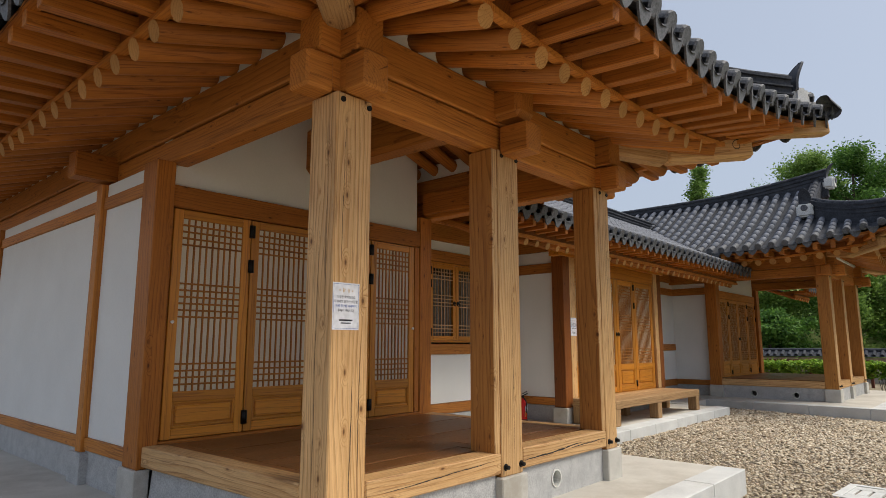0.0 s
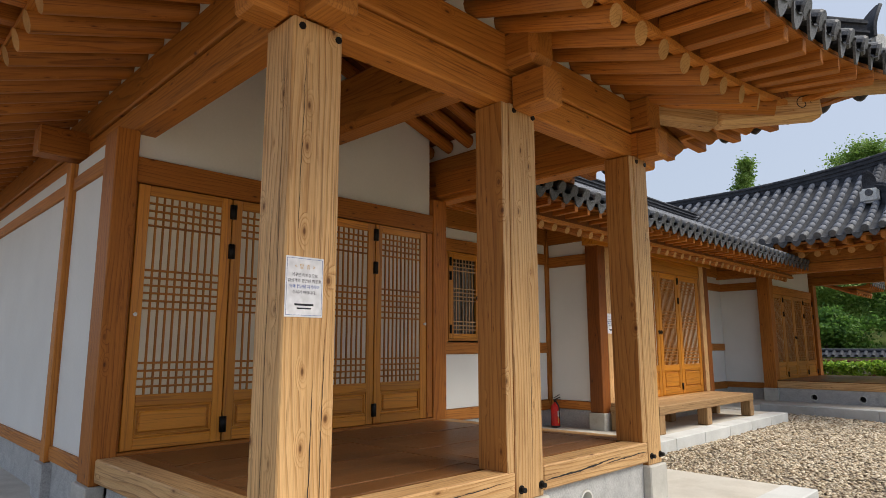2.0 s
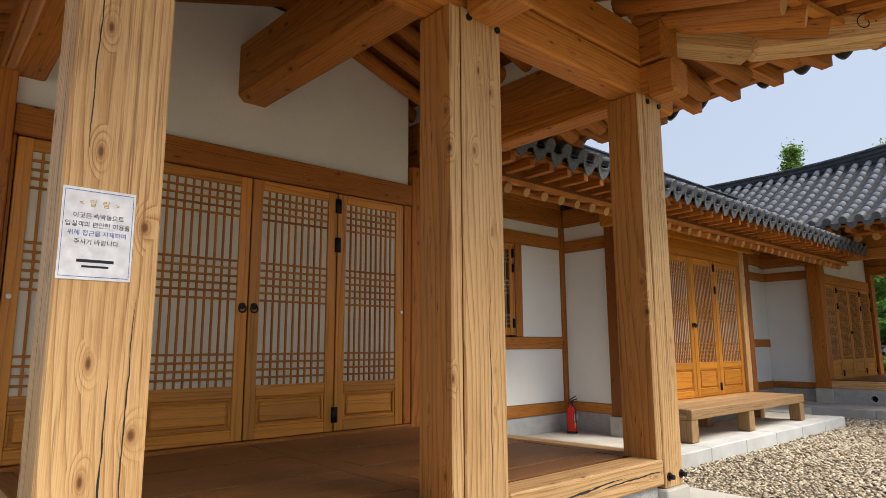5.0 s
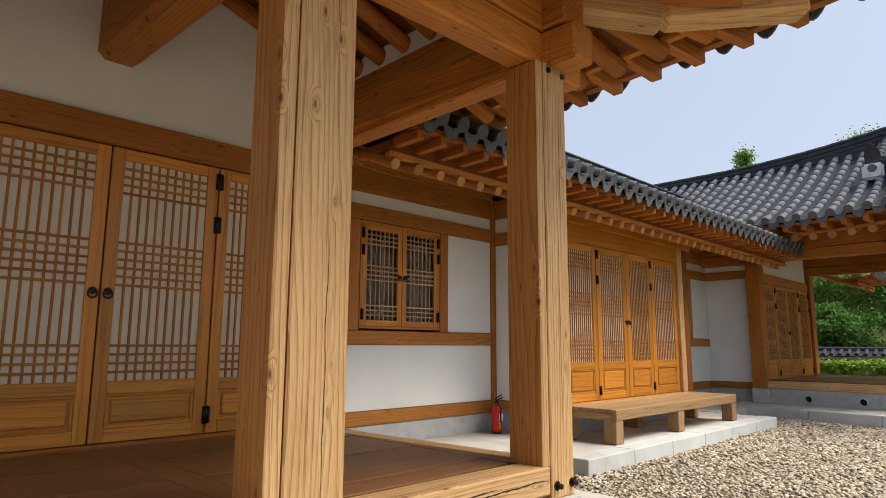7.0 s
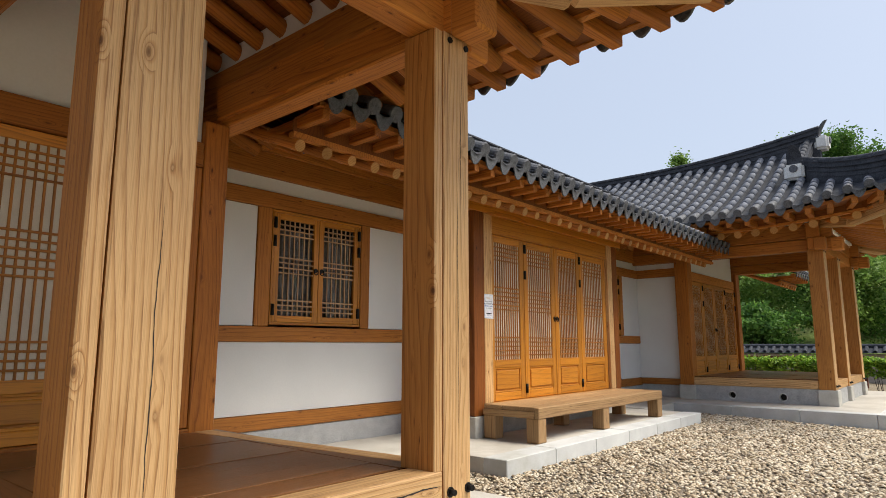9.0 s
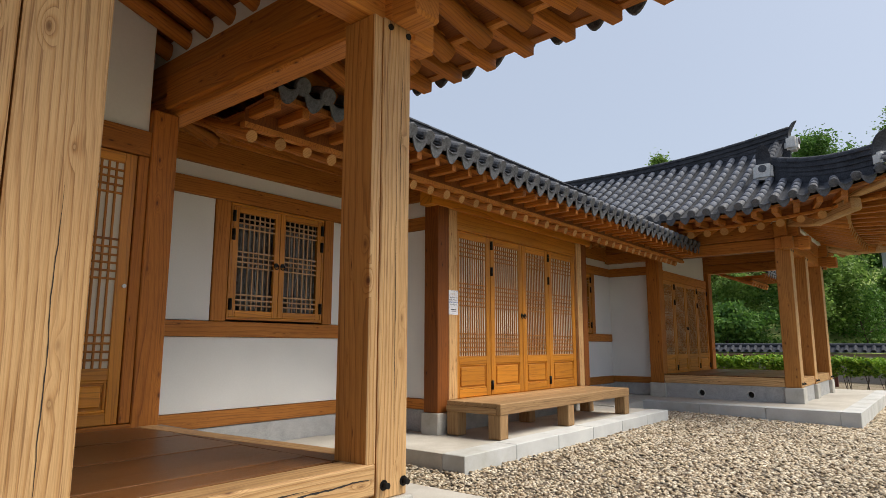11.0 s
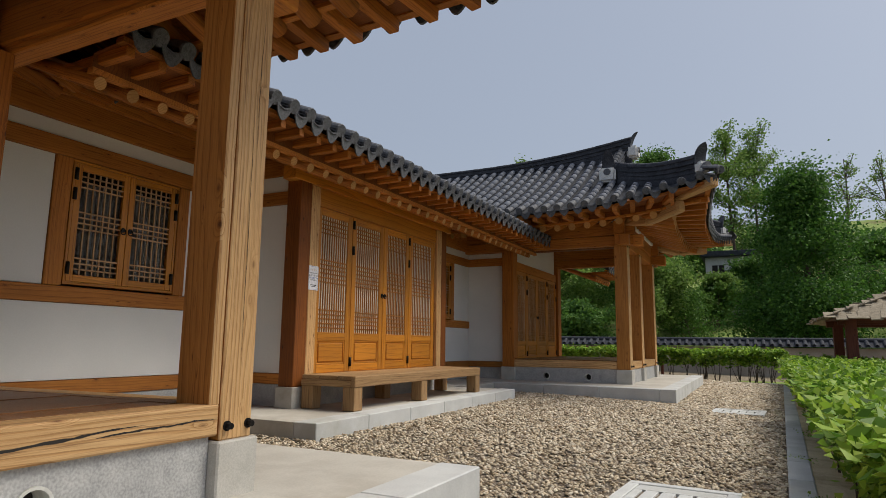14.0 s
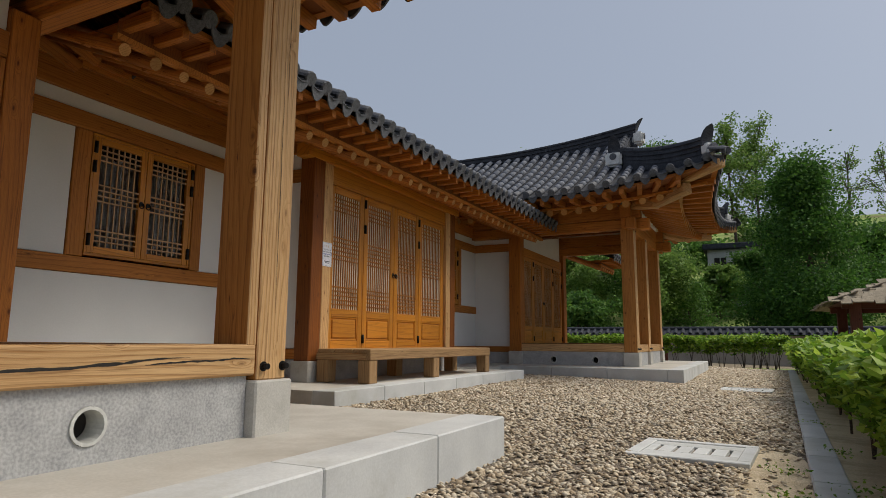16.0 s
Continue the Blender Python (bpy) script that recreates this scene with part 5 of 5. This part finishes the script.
# ---- gravel ----
def pebbles(n):
    rng = np.random.default_rng(3)
    base = np.array([(1, 0, 0), (-1, 0, 0), (0, 1, 0), (0, -1, 0), (0, 0, 1), (0, 0, -1)], float)
    d = 0.7
    base = np.concatenate([base[:4], np.array([(d, d, 0.35), (-d, d, 0.35), (-d, -d, 0.35), (d, -d, 0.35), (0, 0, 1.0)]) * 0.95])
    faces = np.array([(0, 4, 7), (4, 8, 7), (2, 5, 4), (5, 8, 4), (1, 6, 5), (6, 8, 5), (3, 7, 6), (7, 8, 6), (0, 2, 4), (2, 1, 5), (1, 3, 6), (3, 0, 7)])
    u = rng.random(n)
    y = 1.5 + 21.1 * u ** 1.5
    x = -2.4 + (kerb_x(y) + 2.4) * rng.random(n)
    ok = ~((x < 1.0) & (y < 4.72)) & ~((x < -1.43) & (y > 6.04) & (y < 12.05)) & ~((x < 1.3) & (y > 13.5) & (y < 20.2)) & ~((x < -2.4))
    ok &= ~((abs(x - 2.12) < 0.42) & (abs(y - 5.74) < 0.43)) & ~((abs(x - 2.38) < 0.42) & (abs(y - 12.9) < 0.43))
    ok &= ~((x > 2.5) & (y > 3.6) & (y < 6.2) & (rng.random(n) < 0.88))
    x, y = x[ok], y[ok]
    n = len(x)
    s = (0.0165 + 0.0018 * np.maximum(0, y - 5)) * (0.65 + 0.75 * rng.random(n))
    sc = np.stack([s * (0.9 + 0.6 * rng.random(n)), s * (0.7 + 0.4 * rng.random(n)), s * (0.5 + 0.35 * rng.random(n))], 1)
    v = base[None] * sc[:, None, :] * (0.85 + 0.3 * rng.random((n, len(base), 1)))
    a = rng.random(n) * 6.283
    ca, sa = np.cos(a), np.sin(a)
    tl = (rng.random(n) - 0.5) * 0.9
    v[:, :, 2] += v[:, :, 0] * np.sin(tl)[:, None]
    vx = v[:, :, 0] * ca[:, None] - v[:, :, 1] * sa[:, None]
    vy = v[:, :, 0] * sa[:, None] + v[:, :, 1] * ca[:, None]
    z = -0.03 * (np.clip(x, -1.4, 4) + 1.4) + 0.006 + 0.012 * rng.random(n)
    vv = np.stack([vx + x[:, None], vy + y[:, None], v[:, :, 2] + z[:, None]], 2).reshape(-1, 3)
    ff = (faces[None] + (np.arange(n) * len(base))[:, None, None]).reshape(-1, 3)
    me = bpy.data.meshes.new("gravel")
    me.vertices.add(len(vv))
    me.vertices.foreach_set("co", vv.reshape(-1))
    me.loops.add(len(ff) * 3)
    me.loops.foreach_set("vertex_index", ff.reshape(-1))
    me.polygons.add(len(ff))
    me.polygons.foreach_set("loop_start", np.arange(len(ff)) * 3)
    me.update(calc_edges=True)
    me.materials.append(PEBBLE)
    return me


tagged(new("gravel", pebbles(75000)), "loose tan and grey pebbles covering the yard", "gravel", kind="stuff")


# ---- plants ----
def leaves(rng, pts, size, spread=0.9, droop=0.0, aspect=0.45, flat=0.0):
    """A bent leaf at every point: an array of quads."""
    n = len(pts)
    a = rng.normal(size=(n, 3))
    a[:, 2] = a[:, 2] * spread - droop
    a /= np.linalg.norm(a, axis=1)[:, None] + 1e-9
    b = np.cross(a, rng.normal(size=(n, 3)) + np.array([0, 0, flat]))
    b /= np.linalg.norm(b, axis=1)[:, None] + 1e-9
    s = (size * (0.6 + 0.8 * rng.random(n)))[:, None]
    c = np.cross(a, b) * s * 0.15
    return np.stack([pts - a * s * 0.5, pts + b * s * aspect * 0.5 + c, pts + a * s * 0.5, pts - b * s * aspect * 0.5 + c], 1)


def hedge_run(name, label, x0, x1, y0, y1, z0, z1, n, size, seed, bare, stems):
    """A clipped hedge: leaves crowd the outside and the top, stems show below."""
    rng = np.random.default_rng(seed)
    t = thing(name, ((x0 + x1) / 2, (y0 + y1) / 2, z0), label, "hedge")
    hx, hy, h = (x1 - x0) / 2, (y1 - y0) / 2, z1 - z0
    k = max(4, int(n / 14))
    c = np.stack([rng.uniform(-hx, hx, k), rng.uniform(-hy, hy, k), rng.uniform(bare, 1, k) ** 0.7 * h], 1)
    edge = rng.random(k)
    long_y = hy > hx
    c[edge < 0.35, 0 if long_y else 1] = rng.choice([-1, 1], (edge < 0.35).sum()) * (hx if long_y else hy) * rng.uniform(0.75, 1.02, (edge < 0.35).sum())
    top = edge > 0.62
    c[top, 2] = h * (0.9 + 0.10 * rng.random(top.sum())) + 0.05 * np.sin(c[top, 1] * 1.7 + c[top, 0] * 2.1)
    lean = 0.34 * (1 - np.clip(c[:, 2] / h, 0, 1))
    c[:, 0 if long_y else 1] *= 1 - lean
    p = np.repeat(c, 14, 0) + rng.normal(size=(k * 14, 3)) * np.array([0.075, 0.075, 0.045])
    tagged(part("foliage", quads("foliage", leaves(rng, p, size, 0.5, 0.25, 0.5, 1.5), LEAF), LEAF, t, "fresh green small leaves"), kind="stuff")
    s = Soup()
    for i in range(stems):
        x, y = rng.uniform(-hx, hx) * 0.85, rng.uniform(-hy, hy)
        for j in range(2):
            q = (x + rng.normal() * 0.12, y + rng.normal() * 0.12, h * rng.uniform(0.6, 0.9))
            limb(s, (x, y, 0), q, 0.012, 0.005)
    tagged(part("brushwood", s.mesh("brushwood", BARK), BARK, t, "thin brown bare stems"), kind="stuff")
    return t


def limb(s, p0, p1, r0, r1, seg=5):
    m = axes(p0, p1, (0.31, 0.2, 0.93))
    ln = (Vector(p1) - Vector(p0)).length / 2
    vs = [(x, r * math.cos(2 * math.pi * i / seg), r * math.sin(2 * math.pi * i / seg)) for x, r in ((-ln, r0), (ln, r1)) for i in range(seg)]
    s.add(vs, [(i, (i + 1) % seg, seg + (i + 1) % seg, seg + i) for i in range(seg)], m)


for i, (y0, y1, n) in enumerate(((3.4, 6.5, 34000), (6.5, 12, 34000), (12, 18, 20000), (18, 23.1, 12000))):
    hedge_run("hedge", "clipped hedge with bright green leaves along the kerb", 3.07 + 0.018 * y0, 5.3 + 0.018 * y0, y0, y1, -0.14, 0.69, n, 0.084 + 0.012 * i, 10 + i, 0.1, 60)
for i in range(3):
    hedge_run("hedge", "clipped hedge with bright green leaves before the boundary wall", -8.5 + i * 4, -4.5 + i * 4, 23.3, 24.1, -0.15, 0.92, 7000, 0.125, 30 + i, 0.42, 26)


def tree(at, height, trunk, crown, label, mat, n, size, seed, shape="round", base=0.25, lean=0.0, category="tree", spread=0.55):
    """A tapered trunk with limbs, and leaf clumps gathered round their ends."""
    rng = np.random.default_rng(seed)
    t = thing("tree", at, label, category)
    s = Soup()
    pts = [Vector((lean * u * height + 0.15 * math.sin(u * 5 + seed), 0.12 * math.sin(u * 4 + seed * 2), u * height)) for u in np.linspace(0, 0.95, 8)]
    for i in range(7):
        limb(s, pts[i], pts[i + 1], trunk * (1 - i / 8), trunk * (1 - (i + 1) / 8) + 0.01, 7)
    clumps = []
    nl = 60 if shape == "cone" else 34
    for i in range(nl):
        u = base + (0.97 - base) * rng.random() ** (0.8 if shape != "cone" else 1.1)
        if shape == "cone":
            r = crown * min(1.0, (1.02 - u) / (1 - base) * 1.25) ** 0.8 * (0.75 + 0.3 * rng.random())
        elif shape == "thin":
            r = crown * (0.3 + 0.7 * math.sin(math.pi * min(1, (u - base) / (1 - base) + 0.25))) * rng.uniform(0.4, 1.1)
        else:
            r = crown * math.sqrt(max(0.05, 1 - ((u - base) / (1 - base) * 2 - 0.9) ** 2)) * rng.uniform(0.5, 1.1)
        a = rng.random() * 6.283
        p0 = pts[min(6, int(u / 0.95 * 7))]
        q = Vector((p0.x + r * math.cos(a), p0.y + r * math.sin(a), u * height + r * (0.25 if shape != "cone" else 0.35)))
        limb(s, p0, q, trunk * 0.3 * (1.1 - u), 0.012 if shape != "thin" else 0.03, 4)
        for f in (0.45, 0.75, 1.0):
            clumps.append((p0.lerp(q, f), spread * crown * (0.22 + 0.16 * rng.random()) * (1 if shape != "thin" else 0.75)))
    per = max(8, n // len(clumps))
    c = np.array([tuple(p) for p, _ in clumps])
    r = np.array([x for _, x in clumps])
    p = np.repeat(c, per, 0) + rng.normal(size=(len(c) * per, 3)) * np.repeat(r, per)[:, None] * np.array([0.75, 0.75, 0.55])
    part("trunk", s.mesh("trunk", BARK), BARK, t)
    part("crown", quads("crown", leaves(rng, p, size, 0.7, 0.1, 0.6), mat), mat, t)
    return t


bm = bmesh.new()
q = [bm.verts.new(p) for p in ((-8.5, 22.9, -0.10), (4.2, 22.9, -0.13), (4.2, 24.8, -0.13), (-8.5, 24.8, -0.10))]
bm.faces.new(q)
tagged(part("grass_verge", bm, GRASS, None), "strip of short grass under the hedge", "grass verge", kind="structure")

# ---- distance: boundary wall, pavilion, hill, house ----
bw = thing("boundary_wall", (0, 0, 0), "low clay wall capped with dark grey roof tiles", "wall", kind="structure")
box("wall_body", bw, STONEWALL, -30, 30, 29.0, 29.35, -0.3, 1.02, 0.01)
sp = Soup()
for sgn in (-1, 1):
    sp.add([(-30, 29.175, 1.30), (30, 29.175, 1.30), (30, 29.175 + sgn * 0.42, 1.06), (-30, 29.175 + sgn * 0.42, 1.06)], [(0, 1, 2, 3)])
for i in range(110):
    x = -15 + i * 0.29
    m = frame_at((x, 28.96, 1.19), (0, 0.38, 0.2), (0, 0, 1))
    sp.add([(v[0] * 1.15, v[1], v[2]) for v in TV], TF, m)
part("coping_tiles", sp.mesh("coping_tiles", TILE_DARK), TILE_DARK, bw)
rod("ridge_roll", bw, TILE_DARK, (-30, 29.175, 1.33), (30, 29.175, 1.33), 0.08, None, "", 8)

pv = thing("pavilion", (6.6, 21.9, -0.12), "small open garden pavilion with red posts and bark-shingle roof", "pavilion")
for x in (-1.6, 1.6):
    for y in (-1.5, 1.5):
        box("post", pv, REDWOOD, x - 0.13, x + 0.13, y - 0.13, y + 0.13, 0, 1.95, 0.015)
for y in (-1.5, 1.5):
    box("beam", pv, REDWOOD, -1.9, 1.9, y - 0.09, y + 0.09, 1.78, 1.96, 0.01)
    box("rail", pv, REDWOOD, -1.47, 1.47, y - 0.04, y + 0.04, 0.62, 0.70, 0.006)
    box("rail", pv, REDWOOD, -1.47, 1.47, y - 0.04, y + 0.04, 0.25, 0.33, 0.006)
rng = np.random.default_rng(5)
for side in range(4):
    for row in range(6):
        u = row / 6
        half = 2.25 * (1 - u * 0.9)
        n = max(2, int(half * 2 / 0.24))
        for i in range(n):
            w = 2 * half / n
            m = Matrix.Rotation(side * math.pi / 2, 4, "Z") @ Matrix.Translation((-half + w * (i + 0.5), -half + 0.12, 1.98 + u * 0.75 + rng.random() * 0.03)) @ Matrix.Rotation(radians(22 + rng.normal() * 4), 4, "X") @ Matrix.Rotation(rng.normal() * 0.12, 4, "Z")
            part("shingle", block((round(w * 1.05, 2), 0.55, 0.03), 0.005, SHINGLE), SHINGLE, pv, "", m)
box("roof_deck", pv, REDWOOD, -1.9, 1.9, -1.9, 1.9, 1.965, 2.0, 0.01)

bm = bmesh.new()
nx, ny = 60, 24
hv = []
for i in range(nx + 1):
    row = []
    for j in range(ny + 1):
        x, y = -110 + 220 * i / nx, 31 + 130 * j / ny
        h = 0.17 * max(0, y - 33) ** 1.06 + 1.3 * noise.noise(Vector((x * 0.05, y * 0.06, 0))) * min(1, (y - 31) / 10)
        row.append(bm.verts.new((x, y, h - 0.25)))
    hv.append(row)
for i in range(nx):
    for j in range(ny):
        bm.faces.new((hv[i][j], hv[i + 1][j], hv[i + 1][j + 1], hv[i][j + 1]))
hill = tagged(part("hillside", mesh_of("hillside", bm, GRASS, True), GRASS, None), "grassy hillside rising behind the boundary wall", "hillside", kind="structure")


def hill_z(x, y):
    return 0.17 * max(0, y - 33) ** 1.06 + 1.3 * noise.noise(Vector((x * 0.05, y * 0.06, 0))) * min(1, max(0, (y - 31) / 10)) - 0.35


hs = thing("house", (1.3, 52, hill_z(1.3, 52)), "distant two-storey pale rendered house among trees", "house")
box("wall", hs, HOUSE, -1.6, 1.6, -2.5, 4, 0, 4.1, 0.03)
box("roof", hs, TILE_DARK, -1.9, 1.9, -3, 4.5, 4.1, 4.5, 0.05)
box("balcony", hs, HOUSE, -1.6, 1.6, -3.6, -2.5, 1.8, 2.0, 0.02)
for x in (-0.75, 0.75):
    for z in (0.4, 2.3):
        w = box("window", hs, DARK, x - 0.4, x + 0.4, -2.56, -2.45, z, z + 1.2, 0.01)
        box("window_frame", w, HOUSE, x - 0.03, x + 0.03, -2.59, -2.57, z, z + 1.2, 0)

# a dense pyramid tree, airy tall trees, a rough hedge line of trees
tree((5.2, 36, hill_z(5.2, 36)), 9.6, 0.25, 3.3, "dense dark green pyramid-shaped tree behind the wall", LEAF_FRESH, 62000, 0.155, 1, "cone", 0.04, spread=0.75)
for i, (x, y, h, r) in enumerate(((-3.4, 48, 13.0, 3.2), (-7.5, 52, 13.5, 4.0), (-2.6, 38, 5.4, 2.8), (-3.8, 42, 7.0, 3.2), (-8, 40, 5.6, 3.2), (-13, 42, 6, 3.6), (10.5, 40, 3.6, 2.4), (14, 44, 4.5, 3.0), (0.6, 45, 3.4, 1.6), (3.2, 47, 4.2, 1.9), (-17, 60, 10, 4.5), (-23, 55, 9, 4.5), (-5.8, 33.5, 3.4, 2.0), (-10.5, 34, 4.0, 2.4))):
    tree((x, y, hill_z(x, y)), h, 0.16 + h * 0.008, r, "leafy green deciduous tree on the hillside", LEAF_MID if i % 3 else LEAF_DARK, 26000 if i < 2 else 14000, 0.19, 40 + i, "round", 0.22)
tree((-14.4, 50, hill_z(-14.4, 50)), 14.0, 0.2, 1.9, "narrow bright green tree on the hillside", LEAF_MID, 16000, 0.2, 39, "cone", 0.15)
for i, (x, y, h) in enumerate(((1.6, 50, 14.6), (3.4, 52, 14.6), (7.2, 52, 10.5), (9.2, 54, 11.5), (11.4, 53, 11.0), (14, 55, 12), (5.6, 55, 10.5), (16.5, 54, 11.5))):
    tree((x, y, hill_z(x, y)), h, 0.15, 3.2 if i < 2 else 1.9, "tall thin airy tree with sparse foliage on the ridge", LEAF_MID, 7000 if i < 2 else 1100, 0.19 if i < 2 else 0.17, 70 + i, "thin", 0.35 if i < 2 else 0.55)
for i in range(26):
    rng = np.random.default_rng(200 + i)
    x, y = rng.uniform(-30, 34), rng.uniform(33, 62)
    if abs(x - 0.2) < 5 and 44 < y < 52:
        continue
    tree((x, y, hill_z(x, y)), rng.uniform(1.6, 3.2), 0.05, rng.uniform(1.2, 2.4), "rounded green shrub on the hillside", LEAF_DARK if i % 2 else LEAF_MID, 5000, 0.15, 100 + i, "round", 0.05, 0, "shrub", 0.9)
for i in range(16):
    x = -60 + i * 8.2
    tree((x, 78 + 5 * math.sin(i * 2.1), hill_z(x, 78)), 3.5 + 1.2 * math.sin(i * 1.3), 0.2, 4.0, "dark woodland tree on the far ridge", LEAF_DARK, 3500, 0.5, 300 + i, "round", 0.1, 0, "tree", 0.8)
pole = thing("utility_pole", (12.6, 42, hill_z(12.6, 42)), "grey concrete utility pole with a transformer box", "utility pole")
rod("pole", pole, KERB, (0, 0, 0), (0, 0, 10), 0.16, 0.11)
box("transformer", pole, KERB, -0.35, 0.35, -0.3, 0.3, 5.2, 6.1, 0.04)
bar("crossarm", pole, KERB, (-0.9, 0, 8.6), (0.9, 0, 8.6), 0.1, 0.1)


# ---- drying cracks in the timber ----
def crack(p0, p1, face, width, seed, label):
    """A jagged split along a timber; face: the axis the timber's surface looks along."""
    rng = np.random.default_rng(seed)
    p0, p1 = Vector(p0), Vector(p1)
    side = Vector(face).cross((p1 - p0).normalized())
    n = 26
    bm = bmesh.new()
    a, b = [], []
    off = 0.0
    for i in range(n + 1):
        off = off * 0.9 + rng.normal() * 0.0016
        w = width * math.sin(math.pi * min(1, i / n + 0.03)) ** 0.6 * rng.uniform(0.4, 1.1) + 0.0006
        p = p0.lerp(p1, i / n) + side * off - p0
        a.append(bm.verts.new(p + side * w / 2))
        b.append(bm.verts.new(p - side * w / 2))
    for i in range(n):
        bm.faces.new((a[i], a[i + 1], b[i + 1], b[i]))
    ob = part("timber_crack", bm, DARK, None, label, Matrix.Translation(p0))
    return tagged(ob, "dark drying crack along a pine timber", "crack", "timber cracks")


for i, (p0, p1, w) in enumerate((((0.1315, 1.72, 0.592), (0.1315, 2.75, 0.632), 0.016), ((0.1315, 2.5, 0.606), (0.1315, 3.19, 0.622), 0.011), ((0.1315, 0.1, 0.60), (0.1315, 1.3, 0.64), 0.008),
                                 ((0.1315, -0.20, 0.55), (0.1315, -0.19, 1.35), 0.006), ((0.1315, -0.30, 2.1), (0.1315, -0.29, 3.1), 0.004), ((0.1315, -0.13, 0.8), (0.1315, -0.125, 1.6), 0.004),
                                 ((0.1315, 1.58, 0.7), (0.1315, 1.585, 1.9), 0.004), ((0.1315, 3.33, 0.9), (0.1315, 3.325, 2.4), 0.004), ((0.1315, 3.36, 2.2), (0.1315, 3.37, 3.1), 0.004))):
    crack(p0, p1, (1, 0, 0), w, 500 + i, "")
for i, (p0, p1, w) in enumerate((((-0.02, -0.3715, 0.6), (-0.02, -0.3715, 2.3), 0.005), ((0.06, -0.3715, 1.5), (0.055, -0.3715, 3.1), 0.004))):
    crack(p0, p1, (0, -1, 0), w, 520 + i, "")

fence = thing("garden_fence", (-4.5, 25.6, -0.14), "low red painted railing behind the hedge", "fence")
for i in range(9):
    box("fence_post", fence, REDWOOD, -4 + i - 0.05, -4 + i + 0.05, -0.05, 0.05, 0, 1.15, 0.008)
for z in (0.55, 1.05):
    box("fence_rail", fence, REDWOOD, -4, 4, -0.03, 0.03, z, z + 0.07, 0.006)

for i in range(3):
    w = thing("power_line", (12.6 - 0.8 + 0.8 * i, 42, hill_z(12.6, 42) + 8.7), "thin black overhead power line", "power line", "power lines")
    for k in range(8):
        f = lambda u: (-40 * u + 0.0, 14 * u, -1.6 * math.sin(math.pi * u))
        rod("wire", w, BLACK, f(k / 8), f((k + 1) / 8), 0.012, None, "", 5)


# ---- carved scrolls on the hip rafters, weeds on the bare soil ----
def scroll(at, way, label):
    t = thing("carved_scroll", at, label, "carving", "rafter scrolls")
    bm = bmesh.new()
    n, prev = 26, None
    w = Vector(way).normalized()
    for i in range(n + 1):
        a = 4.6 * i / n * math.pi / 2
        r = 0.085 * (1 - 0.72 * i / n)
        p = w * (r * math.cos(a)) + Vector((0, 0, r * math.sin(a)))
        q = w * ((r - 0.009) * math.cos(a)) + Vector((0, 0, (r - 0.009) * math.sin(a)))
        cur = (bm.verts.new(p), bm.verts.new(q))
        if prev:
            bm.faces.new((prev[0], cur[0], cur[1], prev[1]))
        prev = cur
    part("scroll_line", bm, DARK, t)


for cx, cy, sg in ((-0.01, 3.345, 1), (-0.01, -0.22, -1)):
    d = Vector((1, sg, 0))
    side = Vector((1, -sg, 0)).normalized() * 0.1055
    scroll(Vector((cx, cy, 3.80)) + d * 1.18 + side, d, "dark scroll carved near the end of a hip rafter")


def weed(at, seed):
    rng = np.random.default_rng(seed)
    t = thing("weed", at, "small green weed growing in sandy soil", "weed", "weeds")
    n = 60
    p = rng.normal(size=(n, 3)) * np.array([0.07, 0.07, 0.02]) + np.array([0, 0, 0.04])
    tagged(part("leaf_tuft", quads("leaf_tuft", leaves(rng, p, 0.028, 0.5), LEAF), LEAF, t), kind="stuff")


for i, (x, y) in enumerate(((3.0, 4.2), (3.05, 4.9), (2.72, 4.5), (3.1, 6.3), (2.7, 5.3), (3.08, 8.2), (3.2, 10.5))):
    weed((x, y, ground_z(x, y) - 0.005), 700 + i)
